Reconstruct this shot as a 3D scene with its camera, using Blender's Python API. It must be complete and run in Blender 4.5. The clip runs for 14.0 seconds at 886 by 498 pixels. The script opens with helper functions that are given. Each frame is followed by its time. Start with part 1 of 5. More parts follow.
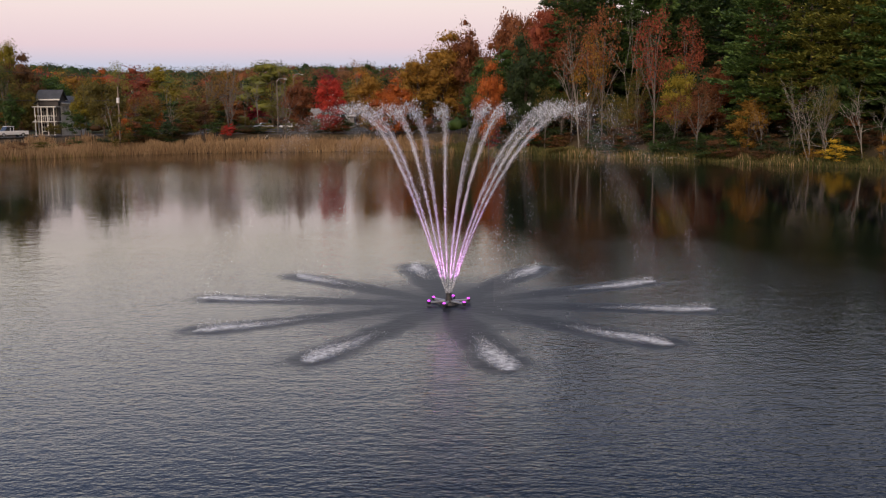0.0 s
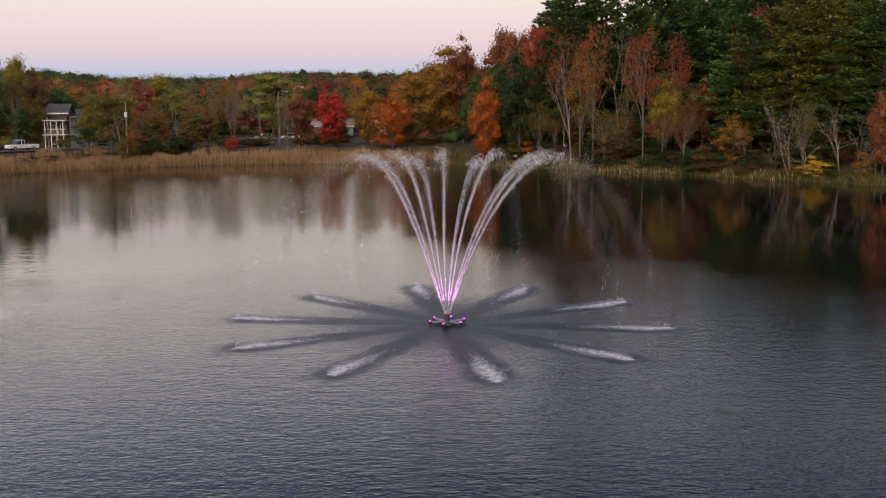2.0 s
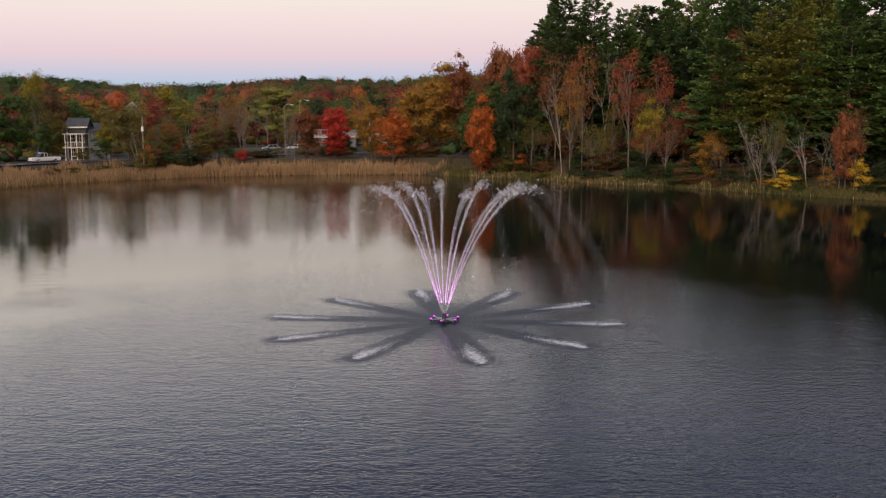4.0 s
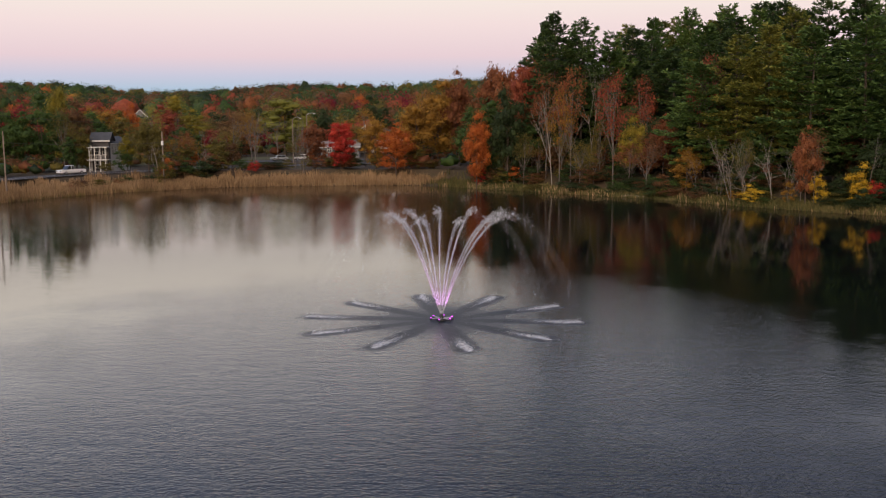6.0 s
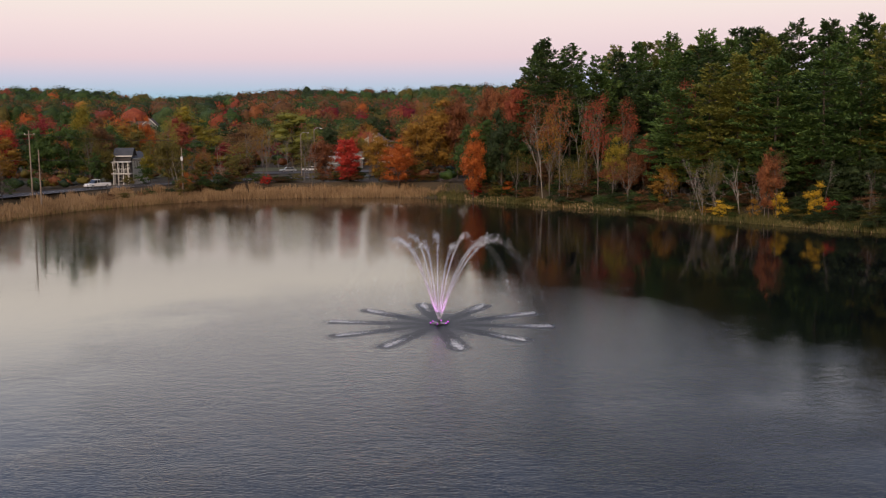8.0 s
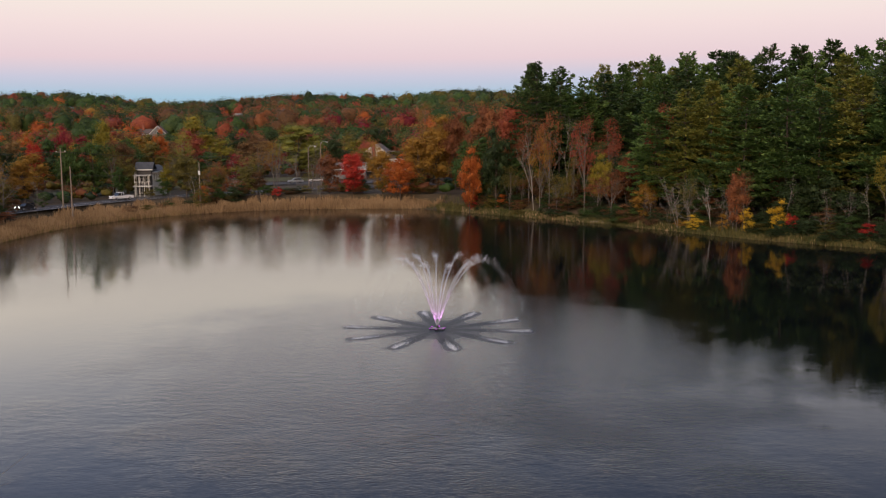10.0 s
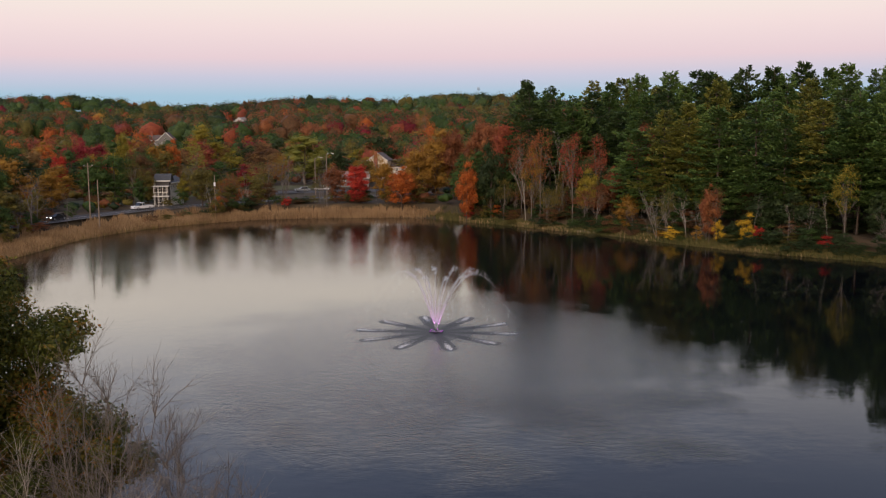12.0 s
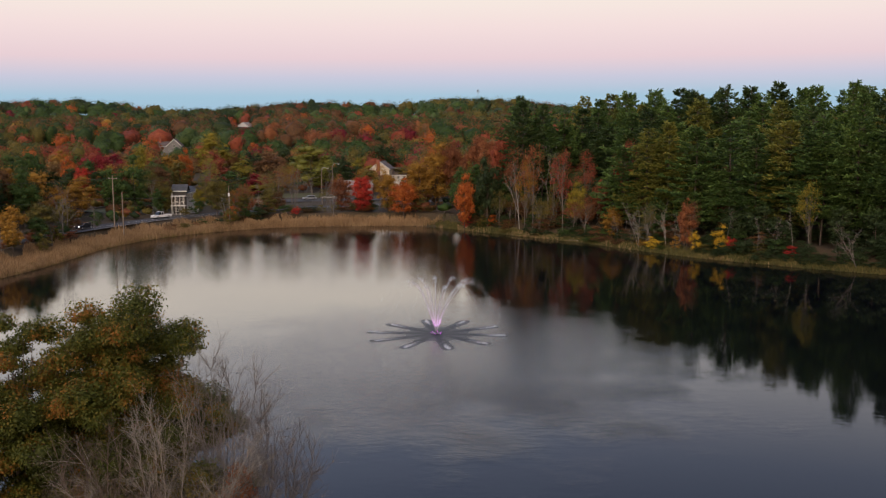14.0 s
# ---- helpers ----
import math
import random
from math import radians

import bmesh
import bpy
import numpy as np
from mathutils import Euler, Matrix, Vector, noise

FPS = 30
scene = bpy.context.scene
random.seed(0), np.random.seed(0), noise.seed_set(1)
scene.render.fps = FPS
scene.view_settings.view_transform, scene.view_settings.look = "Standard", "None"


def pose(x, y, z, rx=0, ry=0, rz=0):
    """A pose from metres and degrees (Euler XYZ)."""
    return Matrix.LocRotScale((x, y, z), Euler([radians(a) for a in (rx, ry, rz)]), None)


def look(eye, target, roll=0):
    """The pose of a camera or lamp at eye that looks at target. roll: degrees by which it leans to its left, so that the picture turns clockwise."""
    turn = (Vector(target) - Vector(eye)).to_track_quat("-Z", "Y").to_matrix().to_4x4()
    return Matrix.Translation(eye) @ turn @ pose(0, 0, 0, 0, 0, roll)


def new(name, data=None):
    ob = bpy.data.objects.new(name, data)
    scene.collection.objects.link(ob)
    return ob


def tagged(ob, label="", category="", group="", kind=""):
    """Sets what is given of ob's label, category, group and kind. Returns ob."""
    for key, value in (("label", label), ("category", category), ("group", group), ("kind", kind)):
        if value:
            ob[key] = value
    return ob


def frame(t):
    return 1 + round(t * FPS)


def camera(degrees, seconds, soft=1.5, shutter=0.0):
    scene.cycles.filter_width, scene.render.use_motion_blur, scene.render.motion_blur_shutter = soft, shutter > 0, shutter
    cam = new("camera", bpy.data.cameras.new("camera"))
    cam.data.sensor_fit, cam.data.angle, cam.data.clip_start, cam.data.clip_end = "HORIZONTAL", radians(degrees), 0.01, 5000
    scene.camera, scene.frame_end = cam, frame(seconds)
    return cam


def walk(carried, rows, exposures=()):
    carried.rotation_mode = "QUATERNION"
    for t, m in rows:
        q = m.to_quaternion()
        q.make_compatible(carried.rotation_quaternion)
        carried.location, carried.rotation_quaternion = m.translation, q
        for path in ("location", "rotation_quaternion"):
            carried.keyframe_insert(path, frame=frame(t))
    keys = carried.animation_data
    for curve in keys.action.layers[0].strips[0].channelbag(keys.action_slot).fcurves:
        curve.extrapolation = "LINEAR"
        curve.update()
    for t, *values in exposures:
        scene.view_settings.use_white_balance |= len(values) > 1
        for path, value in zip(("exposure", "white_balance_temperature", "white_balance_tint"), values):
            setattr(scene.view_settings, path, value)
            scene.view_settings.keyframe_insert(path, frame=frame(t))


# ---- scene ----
cam = camera(49.0, 14.0, 1.2)
# seconds, eye x, y, z, yaw, pitch, roll
PATH = [
    (0, 0.535, -35.199, 7.034, 1.193, -8.050, -0.401),
    (0.5, 0.512, -36.072, 7.566, 1.123, -8.170, -0.415),
    (1, 0.507, -37.330, 8.034, 1.067, -8.031, -0.427),
    (1.5, 0.518, -38.941, 8.467, 1.022, -7.950, -0.438),
    (2, 0.544, -40.875, 8.887, 0.988, -7.861, -0.448),
    (2.5, 0.584, -43.104, 9.313, 0.962, -7.780, -0.456),
    (3, 0.638, -45.599, 9.761, 0.943, -7.713, -0.463),
    (3.5, 0.702, -48.334, 10.243, 0.930, -7.661, -0.469),
    (4, 0.778, -51.285, 10.768, 0.921, -7.621, -0.473),
    (4.5, 0.863, -54.427, 11.342, 0.916, -7.589, -0.476),
    (5, 0.957, -57.739, 11.969, 0.914, -7.562, -0.478),
    (5.5, 1.057, -61.200, 12.650, 0.913, -7.536, -0.479),
    (6, 1.164, -64.791, 13.383, 0.913, -7.509, -0.478),
    (6.5, 1.276, -68.494, 14.168, 0.913, -7.482, -0.476),
    (7, 1.392, -72.292, 15.000, 0.913, -7.454, -0.473),
    (7.5, 1.511, -76.170, 15.874, 0.912, -7.428, -0.468),
    (8, 1.631, -80.116, 16.785, 0.910, -7.405, -0.462),
    (8.5, 1.752, -84.117, 17.725, 0.906, -7.387, -0.455),
    (9, 1.872, -88.162, 18.689, 0.901, -7.377, -0.446),
    (9.5, 1.990, -92.244, 19.670, 0.894, -7.374, -0.437),
    (10, 2.106, -96.355, 20.660, 0.886, -7.377, -0.426),
    (10.5, 2.218, -100.489, 21.655, 0.877, -7.386, -0.413),
    (11, 2.324, -104.642, 22.649, 0.866, -7.396, -0.399),
    (11.5, 2.424, -108.812, 23.638, 0.855, -7.404, -0.384),
    (12, 2.518, -112.999, 24.620, 0.844, -7.406, -0.368),
    (12.5, 2.602, -117.203, 25.593, 0.833, -7.400, -0.351),
    (13, 2.677, -121.427, 26.559, 0.824, -7.386, -0.332),
    (13.5, 2.741, -125.676, 27.521, 0.816, -7.373, -0.312),
    (14, 2.794, -129.955, 28.483, 0.812, -7.376, -0.290),
]
walk(cam, [(t, pose(x, y, z, 90 + pitch, 0, yaw) @ pose(0, 0, 0, 0, 0, roll)) for t, x, y, z, yaw, pitch, roll in PATH])

# ---- dusk sky and afterglow ----
SKY = 1.05
world = bpy.data.worlds.new("dusk_sky")
scene.world = world
world.use_nodes = True
wt = world.node_tree
wt.nodes.clear()


def ramp_into(tree, stops, fac):
    """A colour ramp node on fac with stops of (position, (r, g, b))."""
    r = tree.nodes.new("ShaderNodeValToRGB")
    els = r.color_ramp.elements
    while len(els) < len(stops):
        els.new(0.5)
    for e, (p, c) in zip(els, stops):
        e.position = p
        e.color = (*c, 1)
    tree.links.new(fac, r.inputs[0])
    return r.outputs[0]


coord = wt.nodes.new("ShaderNodeTexCoord")
split = wt.nodes.new("ShaderNodeSeparateXYZ")
wt.links.new(coord.outputs["Generated"], split.inputs[0])
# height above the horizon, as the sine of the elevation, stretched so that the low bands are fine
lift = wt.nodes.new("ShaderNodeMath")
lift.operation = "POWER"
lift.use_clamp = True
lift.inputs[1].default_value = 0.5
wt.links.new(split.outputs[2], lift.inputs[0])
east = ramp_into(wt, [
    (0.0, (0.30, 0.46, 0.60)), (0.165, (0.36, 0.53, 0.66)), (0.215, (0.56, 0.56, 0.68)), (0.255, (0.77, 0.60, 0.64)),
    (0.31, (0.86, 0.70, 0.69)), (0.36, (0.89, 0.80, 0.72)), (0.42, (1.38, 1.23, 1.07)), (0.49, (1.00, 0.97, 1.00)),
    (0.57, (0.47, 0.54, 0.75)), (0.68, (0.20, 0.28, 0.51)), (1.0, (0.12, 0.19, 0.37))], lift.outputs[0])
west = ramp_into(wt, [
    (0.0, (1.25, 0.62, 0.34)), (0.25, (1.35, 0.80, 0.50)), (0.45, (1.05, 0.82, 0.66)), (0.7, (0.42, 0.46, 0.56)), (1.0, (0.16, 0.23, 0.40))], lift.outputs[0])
side = wt.nodes.new("ShaderNodeMapRange")
side.interpolation_type = "SMOOTHSTEP"
side.inputs["From Min"].default_value = 0.25
side.inputs["From Max"].default_value = -0.9
wt.links.new(split.outputs[1], side.inputs["Value"])
both = wt.nodes.new("ShaderNodeMix")
both.data_type = "RGBA"
wt.links.new(side.outputs[0], both.inputs["Factor"])
wt.links.new(east, both.inputs["A"])
wt.links.new(west, both.inputs["B"])
back = wt.nodes.new("ShaderNodeBackground")
back.inputs["Strength"].default_value = SKY
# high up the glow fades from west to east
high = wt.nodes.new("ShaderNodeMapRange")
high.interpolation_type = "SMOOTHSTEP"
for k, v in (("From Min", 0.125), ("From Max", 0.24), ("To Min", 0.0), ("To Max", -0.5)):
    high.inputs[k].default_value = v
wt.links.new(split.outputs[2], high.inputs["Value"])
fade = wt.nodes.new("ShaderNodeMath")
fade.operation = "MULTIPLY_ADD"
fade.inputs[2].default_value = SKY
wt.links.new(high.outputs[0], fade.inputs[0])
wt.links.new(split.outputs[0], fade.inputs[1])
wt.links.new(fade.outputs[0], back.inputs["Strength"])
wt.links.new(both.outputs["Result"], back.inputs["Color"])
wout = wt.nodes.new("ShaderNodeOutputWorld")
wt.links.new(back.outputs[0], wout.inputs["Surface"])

glow = new("afterglow_sun", bpy.data.lights.new("afterglow_sun", "SUN"))
glow.data.energy, glow.data.angle, glow.data.color = 2.5, radians(60), (1.0, 0.78, 0.60)
glow.matrix_world = look((-20, -82, 58), (0, 0, 0))

# ---- materials ----


def material(name, rough=0.7, metal=0.0):
    m = bpy.data.materials.new(name)
    m.use_nodes = True
    b = m.node_tree.nodes["Principled BSDF"]
    b.inputs["Roughness"].default_value, b.inputs["Metallic"].default_value = rough, metal
    return m, m.node_tree, b


def noise_node(tree, scale, detail=3.0, vec=None, stretch=None):
    n = tree.nodes.new("ShaderNodeTexNoise")
    n.inputs["Scale"].default_value, n.inputs["Detail"].default_value = scale, detail
    c = tree.nodes.new("ShaderNodeTexCoord")
    v = c.outputs["Object"] if vec is None else vec
    if stretch:
        mp = tree.nodes.new("ShaderNodeMapping")
        mp.inputs["Scale"].default_value = stretch
        tree.links.new(v, mp.inputs["Vector"])
        v = mp.outputs[0]
    tree.links.new(v, n.inputs["Vector"])
    return n.outputs[0]


def math_node(tree, op, a, b=None):
    n = tree.nodes.new("ShaderNodeMath")
    n.operation = op
    for k, v in enumerate((a, b)):
        if v is None:
            continue
        if isinstance(v, (int, float)):
            n.inputs[k].default_value = v
        else:
            tree.links.new(v, n.inputs[k])
    return n.outputs[0]


def mix_colour(tree, fac, a, b):
    n = tree.nodes.new("ShaderNodeMix")
    n.data_type = "RGBA"
    for s, v in (("Factor", fac), ("A", a), ("B", b)):
        if isinstance(v, tuple):
            n.inputs[s].default_value = (*v, 1)
        elif isinstance(v, (int, float)):
            n.inputs[s].default_value = v
        else:
            tree.links.new(v, n.inputs[s])
    return n.outputs["Result"]


def plain(name, colour, rough=0.7, metal=0.0, vary=0.25, scale=2.0, bump=0.0, fine=14.0):
    """A painted or rough surface with stains at two scales."""
    m, t, b = material(name, rough, metal)
    dark = tuple(c * (1 - vary) for c in colour)
    light = tuple(min(1, c * (1 + vary)) for c in colour)
    both_scales = math_node(t, "MULTIPLY", math_node(t, "ADD", noise_node(t, scale, 4), noise_node(t, fine, 4)), 0.5)
    t.links.new(ramp_into(t, [(0.32, dark), (0.68, light)], both_scales), b.inputs["Base Color"])
    if bump:
        bn = t.nodes.new("ShaderNodeBump")
        bn.inputs["Strength"].default_value, bn.inputs["Distance"].default_value = 0.6, bump
        t.links.new(noise_node(t, fine, 5), bn.inputs["Height"])
        t.links.new(bn.outputs[0], b.inputs["Normal"])
    return m


def leaf_material(name, stops, thin=0.35, clump=0.45, rough=0.6, rise=0.0, mid=11.0, own=0.34, patchy=0.75):
    """Foliage whose tone changes from leaf to leaf, clump to clump and tree to tree."""
    m, t, b = material(name, rough)
    geo = t.nodes.new("ShaderNodeNewGeometry")
    info = t.nodes.new("ShaderNodeObjectInfo")
    one = math_node(t, "MULTIPLY", geo.outputs["Random Per Island"], own)
    two = math_node(t, "MULTIPLY", noise_node(t, clump, 2), patchy)
    three = math_node(t, "MULTIPLY", info.outputs["Random"], 0.22)
    fac = math_node(t, "SUBTRACT", math_node(t, "ADD", math_node(t, "ADD", one, two), three), 0.18)
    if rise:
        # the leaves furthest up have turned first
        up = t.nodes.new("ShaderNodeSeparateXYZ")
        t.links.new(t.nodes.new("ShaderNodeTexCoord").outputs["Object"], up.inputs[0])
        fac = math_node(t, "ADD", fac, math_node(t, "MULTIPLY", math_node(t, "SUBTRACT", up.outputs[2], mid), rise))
    col = ramp_into(t, stops, fac)
    t.links.new(col, b.inputs["Base Color"])
    b.inputs["Specular IOR Level"].default_value = 0.25
    tr = t.nodes.new("ShaderNodeBsdfTranslucent")
    t.links.new(col, tr.inputs["Color"])
    mx = t.nodes.new("ShaderNodeMixShader")
    mx.inputs[0].default_value = thin
    out = t.nodes["Material Output"]
    t.links.new(b.outputs[0], mx.inputs[1])
    t.links.new(tr.outputs[0], mx.inputs[2])
    t.links.new(mx.outputs[0], out.inputs["Surface"])
    return m


def tones(a, b, c):
    return [(0.15, a), (0.5, b), (0.85, c)]


LEAF = {
    "red": leaf_material("leaves_red", tones((0.22, 0.022, 0.018), (0.45, 0.042, 0.030), (0.60, 0.085, 0.042))),
    "redrust": leaf_material("leaves_brick_red", tones((0.15, 0.040, 0.026), (0.31, 0.078, 0.042), (0.44, 0.135, 0.058))),
    "magenta": leaf_material("leaves_crimson", tones((0.132, 0.0168, 0.024), (0.24, 0.0264, 0.036), (0.336, 0.048, 0.048))),
    "orange": leaf_material("leaves_orange", tones((0.264, 0.066, 0.0168), (0.456, 0.126, 0.0264), (0.6, 0.204, 0.042))),
    "rust": leaf_material("leaves_rust", tones((0.132, 0.0504, 0.024), (0.252, 0.0936, 0.0384), (0.372, 0.144, 0.054))),
    "gold": leaf_material("leaves_gold", tones((0.18, 0.096, 0.018), (0.33, 0.178, 0.030), (0.47, 0.275, 0.048))),
    "yellow": leaf_material("leaves_yellow", tones((0.36, 0.228, 0.0192), (0.6, 0.384, 0.0288), (0.7, 0.528, 0.06))),
    "yellowgreen": leaf_material("leaves_yellow_green", tones((0.108, 0.102, 0.0168), (0.24, 0.204, 0.0264), (0.432, 0.324, 0.042))),
    "lime": leaf_material("leaves_lime", tones((0.108, 0.12, 0.024), (0.204, 0.21, 0.042), (0.3, 0.288, 0.06))),
    "olive": leaf_material("leaves_olive", tones((0.0715, 0.0676, 0.0182), (0.15, 0.127, 0.0286), (0.26, 0.182, 0.039))),
    "tan": leaf_material("leaves_tan", tones((0.144, 0.096, 0.042), (0.252, 0.156, 0.06), (0.384, 0.228, 0.072))),
    "brown": leaf_material("leaves_brown", tones((0.0845, 0.0468, 0.0234), (0.15, 0.078, 0.0338), (0.234, 0.111, 0.0442))),
    "green": leaf_material("leaves_green", tones((0.030, 0.055, 0.0156), (0.056, 0.102, 0.025), (0.105, 0.16, 0.0338))),
    "darkgreen": leaf_material("leaves_dark_green", tones((0.022, 0.037, 0.015), (0.040, 0.064, 0.022), (0.072, 0.10, 0.030))),
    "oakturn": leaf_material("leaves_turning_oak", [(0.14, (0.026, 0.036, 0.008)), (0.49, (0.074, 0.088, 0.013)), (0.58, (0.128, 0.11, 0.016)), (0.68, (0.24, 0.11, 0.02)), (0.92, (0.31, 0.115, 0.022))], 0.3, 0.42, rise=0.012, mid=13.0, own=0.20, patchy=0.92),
    "pine": leaf_material("needles_pine", tones((0.036, 0.068, 0.021), (0.090, 0.158, 0.040), (0.20, 0.28, 0.062)), 0.2, 0.25),
    "pineyellow": leaf_material("needles_yellowing_pine", tones((0.065, 0.085, 0.022), (0.17, 0.19, 0.040), (0.34, 0.29, 0.055)), 0.2, 0.25),
    "pinedark": leaf_material("needles_dark_pine", tones((0.022, 0.045, 0.017), (0.058, 0.098, 0.030), (0.125, 0.168, 0.042)), 0.2, 0.25),
}
REED = leaf_material("cattail_reeds", [(0.1, (0.19, 0.115, 0.058)), (0.4, (0.37, 0.245, 0.13)), (0.7, (0.50, 0.345, 0.195)), (0.95, (0.56, 0.43, 0.26))], 0.25, 0.12)
SEDGE = leaf_material("shore_sedge", [(0.1, (0.05, 0.06, 0.014)), (0.42, (0.12, 0.12, 0.028)), (0.6, (0.26, 0.20, 0.07)), (0.9, (0.36, 0.27, 0.11))], 0.25, 0.10)
GRASS = leaf_material("bank_grass", [(0.1, (0.035, 0.046, 0.013)), (0.42, (0.08, 0.088, 0.023)), (0.6, (0.15, 0.125, 0.042)), (0.9, (0.25, 0.19, 0.075))], 0.25, 0.10)
BARK = plain("bark_brown", (0.10, 0.075, 0.058), 0.9, vary=0.4, scale=0.8, bump=0.03)
BARK_GREY = plain("bark_grey", (0.15, 0.13, 0.115), 0.9, vary=0.35, scale=0.9, bump=0.02)
BARK_WHITE = plain("bark_pale", (0.24, 0.215, 0.185), 0.85, vary=0.35, scale=1.2, bump=0.015)
POLE_WOOD = plain("weathered_pole_wood", (0.24, 0.19, 0.15), 0.9, vary=0.3, scale=1.5, bump=0.01)
WIRE = plain("wire_black", (0.04, 0.04, 0.042), 0.6)
ASPHALT = plain("asphalt", (0.062, 0.060, 0.062), 0.9, vary=0.3, scale=0.25, bump=0.01, fine=6)
LINE_PAINT = plain("road_paint", (0.62, 0.60, 0.55), 0.8, vary=0.2)
KERB = plain("kerb_concrete", (0.34, 0.32, 0.30), 0.9, vary=0.2)
WHITE = plain("white_clapboard", (0.62, 0.61, 0.58), 0.6, vary=0.08, scale=0.7)
GREY = plain("grey_clapboard", (0.17, 0.165, 0.165), 0.7, vary=0.15, scale=0.7)
DARK_BOARD = plain("dark_clapboard", (0.055, 0.050, 0.050), 0.7, vary=0.15, scale=0.7)
CREAM = plain("cream_clapboard", (0.68, 0.60, 0.48), 0.65, vary=0.1, scale=0.7)
ROOF = plain("slate_shingle", (0.055, 0.060, 0.070), 0.85, vary=0.35, scale=1.2, bump=0.01)
ROOF_BROWN = plain("brown_shingle", (0.11, 0.085, 0.08), 0.85, vary=0.3, scale=1.2, bump=0.01)
ROOF_GREY = plain("pale_grey_roofing", (0.26, 0.24, 0.23), 0.85, vary=0.2, scale=0.5)
BRICK = plain("chimney_brick", (0.28, 0.09, 0.055), 0.85, vary=0.3, scale=3)
STEEL = plain("galvanised_steel", (0.45, 0.46, 0.48), 0.4, 0.8, vary=0.15)
BLACK_PLASTIC = plain("black_float_plastic", (0.022, 0.022, 0.025), 0.45, vary=0.3, scale=6)
TYRE = plain("tyre_rubber", (0.02, 0.02, 0.021), 0.85)
CAR_WHITE = plain("car_paint_white", (0.74, 0.74, 0.74), 0.25, vary=0.03)
CAR_DARK = plain("car_paint_dark", (0.03, 0.03, 0.035), 0.22, vary=0.1)
CAR_SILVER = plain("car_paint_silver", (0.42, 0.44, 0.46), 0.28, 0.5, vary=0.05)
ROCK = plain("shore_log_wood", (0.36, 0.31, 0.25), 0.9, vary=0.3, scale=3)

GLASS, gt, gb = material("window_glass", 0.06)
gb.inputs["Base Color"].default_value = (0.03, 0.035, 0.04, 1)
HEADLIGHT, ht, hb = material("headlight_lens", 0.2)
hb.inputs["Base Color"].default_value = (0.9, 0.9, 0.85, 1)
hb.inputs["Emission Color"].default_value, hb.inputs["Emission Strength"].default_value = (1.0, 0.93, 0.8, 1), 6.0
LENS, lt, lb = material("magenta_lamp_lens", 0.2)
lb.inputs["Base Color"].default_value = (0.6, 0.1, 0.6, 1)
lb.inputs["Emission Color"].default_value, lb.inputs["Emission Strength"].default_value = (0.62, 0.05, 0.85, 1), 2.2

# woodland floor and grass
GROUND, t, b = material("woodland_ground", 0.95)
patch = noise_node(t, 0.035, 5)
litter = noise_node(t, 1.7, 6)
col = mix_colour(t, litter, ramp_into(t, [(0.38, (0.040, 0.026, 0.014)), (0.52, (0.048, 0.040, 0.016)), (0.64, (0.036, 0.046, 0.015))], patch), (0.075, 0.045, 0.022))
t.links.new(col, b.inputs["Base Color"])
bn = t.nodes.new("ShaderNodeBump")
bn.inputs["Distance"].default_value = 0.08
t.links.new(litter, bn.inputs["Height"])
t.links.new(bn.outputs[0], b.inputs["Normal"])
LAWN = plain("autumn_lawn", (0.085, 0.085, 0.035), 0.95, vary=0.3, scale=0.2, bump=0.03, fine=3)

# pond water: fine chop where the fountain stirs it, a calm mirror further off
WATER, t, b = material("pond_water", 0.03)
b.inputs["Base Color"].default_value = (0.003, 0.004, 0.006, 1)
b.inputs["IOR"].default_value = 1.333
tc = t.nodes.new("ShaderNodeTexCoord")
here = tc.outputs["Object"]


def span(tree, value, lo, hi, a, z):
    """A smooth step of value from a at lo to z at hi."""
    n = tree.nodes.new("ShaderNodeMapRange")
    n.interpolation_type = "SMOOTHSTEP"
    for k, v in (("From Min", lo), ("From Max", hi), ("To Min", a), ("To Max", z)):
        n.inputs[k].default_value = v
    tree.links.new(value, n.inputs["Value"])
    return n.outputs[0]


xyz = t.nodes.new("ShaderNodeSeparateXYZ")
t.links.new(here, xyz.inputs[0])
far_from = t.nodes.new("ShaderNodeVectorMath")
far_from.operation = "LENGTH"
t.links.new(here, far_from.inputs[0])
radius = far_from.outputs["Value"]
uneven = math_node(t, "MULTIPLY", math_node(t, "SUBTRACT", noise_node(t, 0.11, 4, here), 0.5), 30.0)
# the stirred water reaches furthest towards -y
drag = math_node(t, "ADD", math_node(t, "ADD", radius, uneven), math_node(t, "MULTIPLY", math_node(t, "MINIMUM", xyz.outputs[1], 0.0), 0.40))
churn = span(t, drag, 15.0, 35.0, 1.0, 0.0)
wavelet = noise_node(t, 3.3, 2.0, here, (0.8, 1.35, 1))
ripple = noise_node(t, 7.0, 2.0, here, (0.85, 1.25, 1))
fine = noise_node(t, 14.0, 1, here, (0.9, 1.2, 1))
long_wave = noise_node(t, 1.0, 2.0, here, (0.75, 1.3, 1))
chop = math_node(t, "ADD", math_node(t, "ADD", math_node(t, "MULTIPLY", wavelet, 0.85), math_node(t, "MULTIPLY", ripple, 0.62)), math_node(t, "MULTIPLY", fine, 0.26))
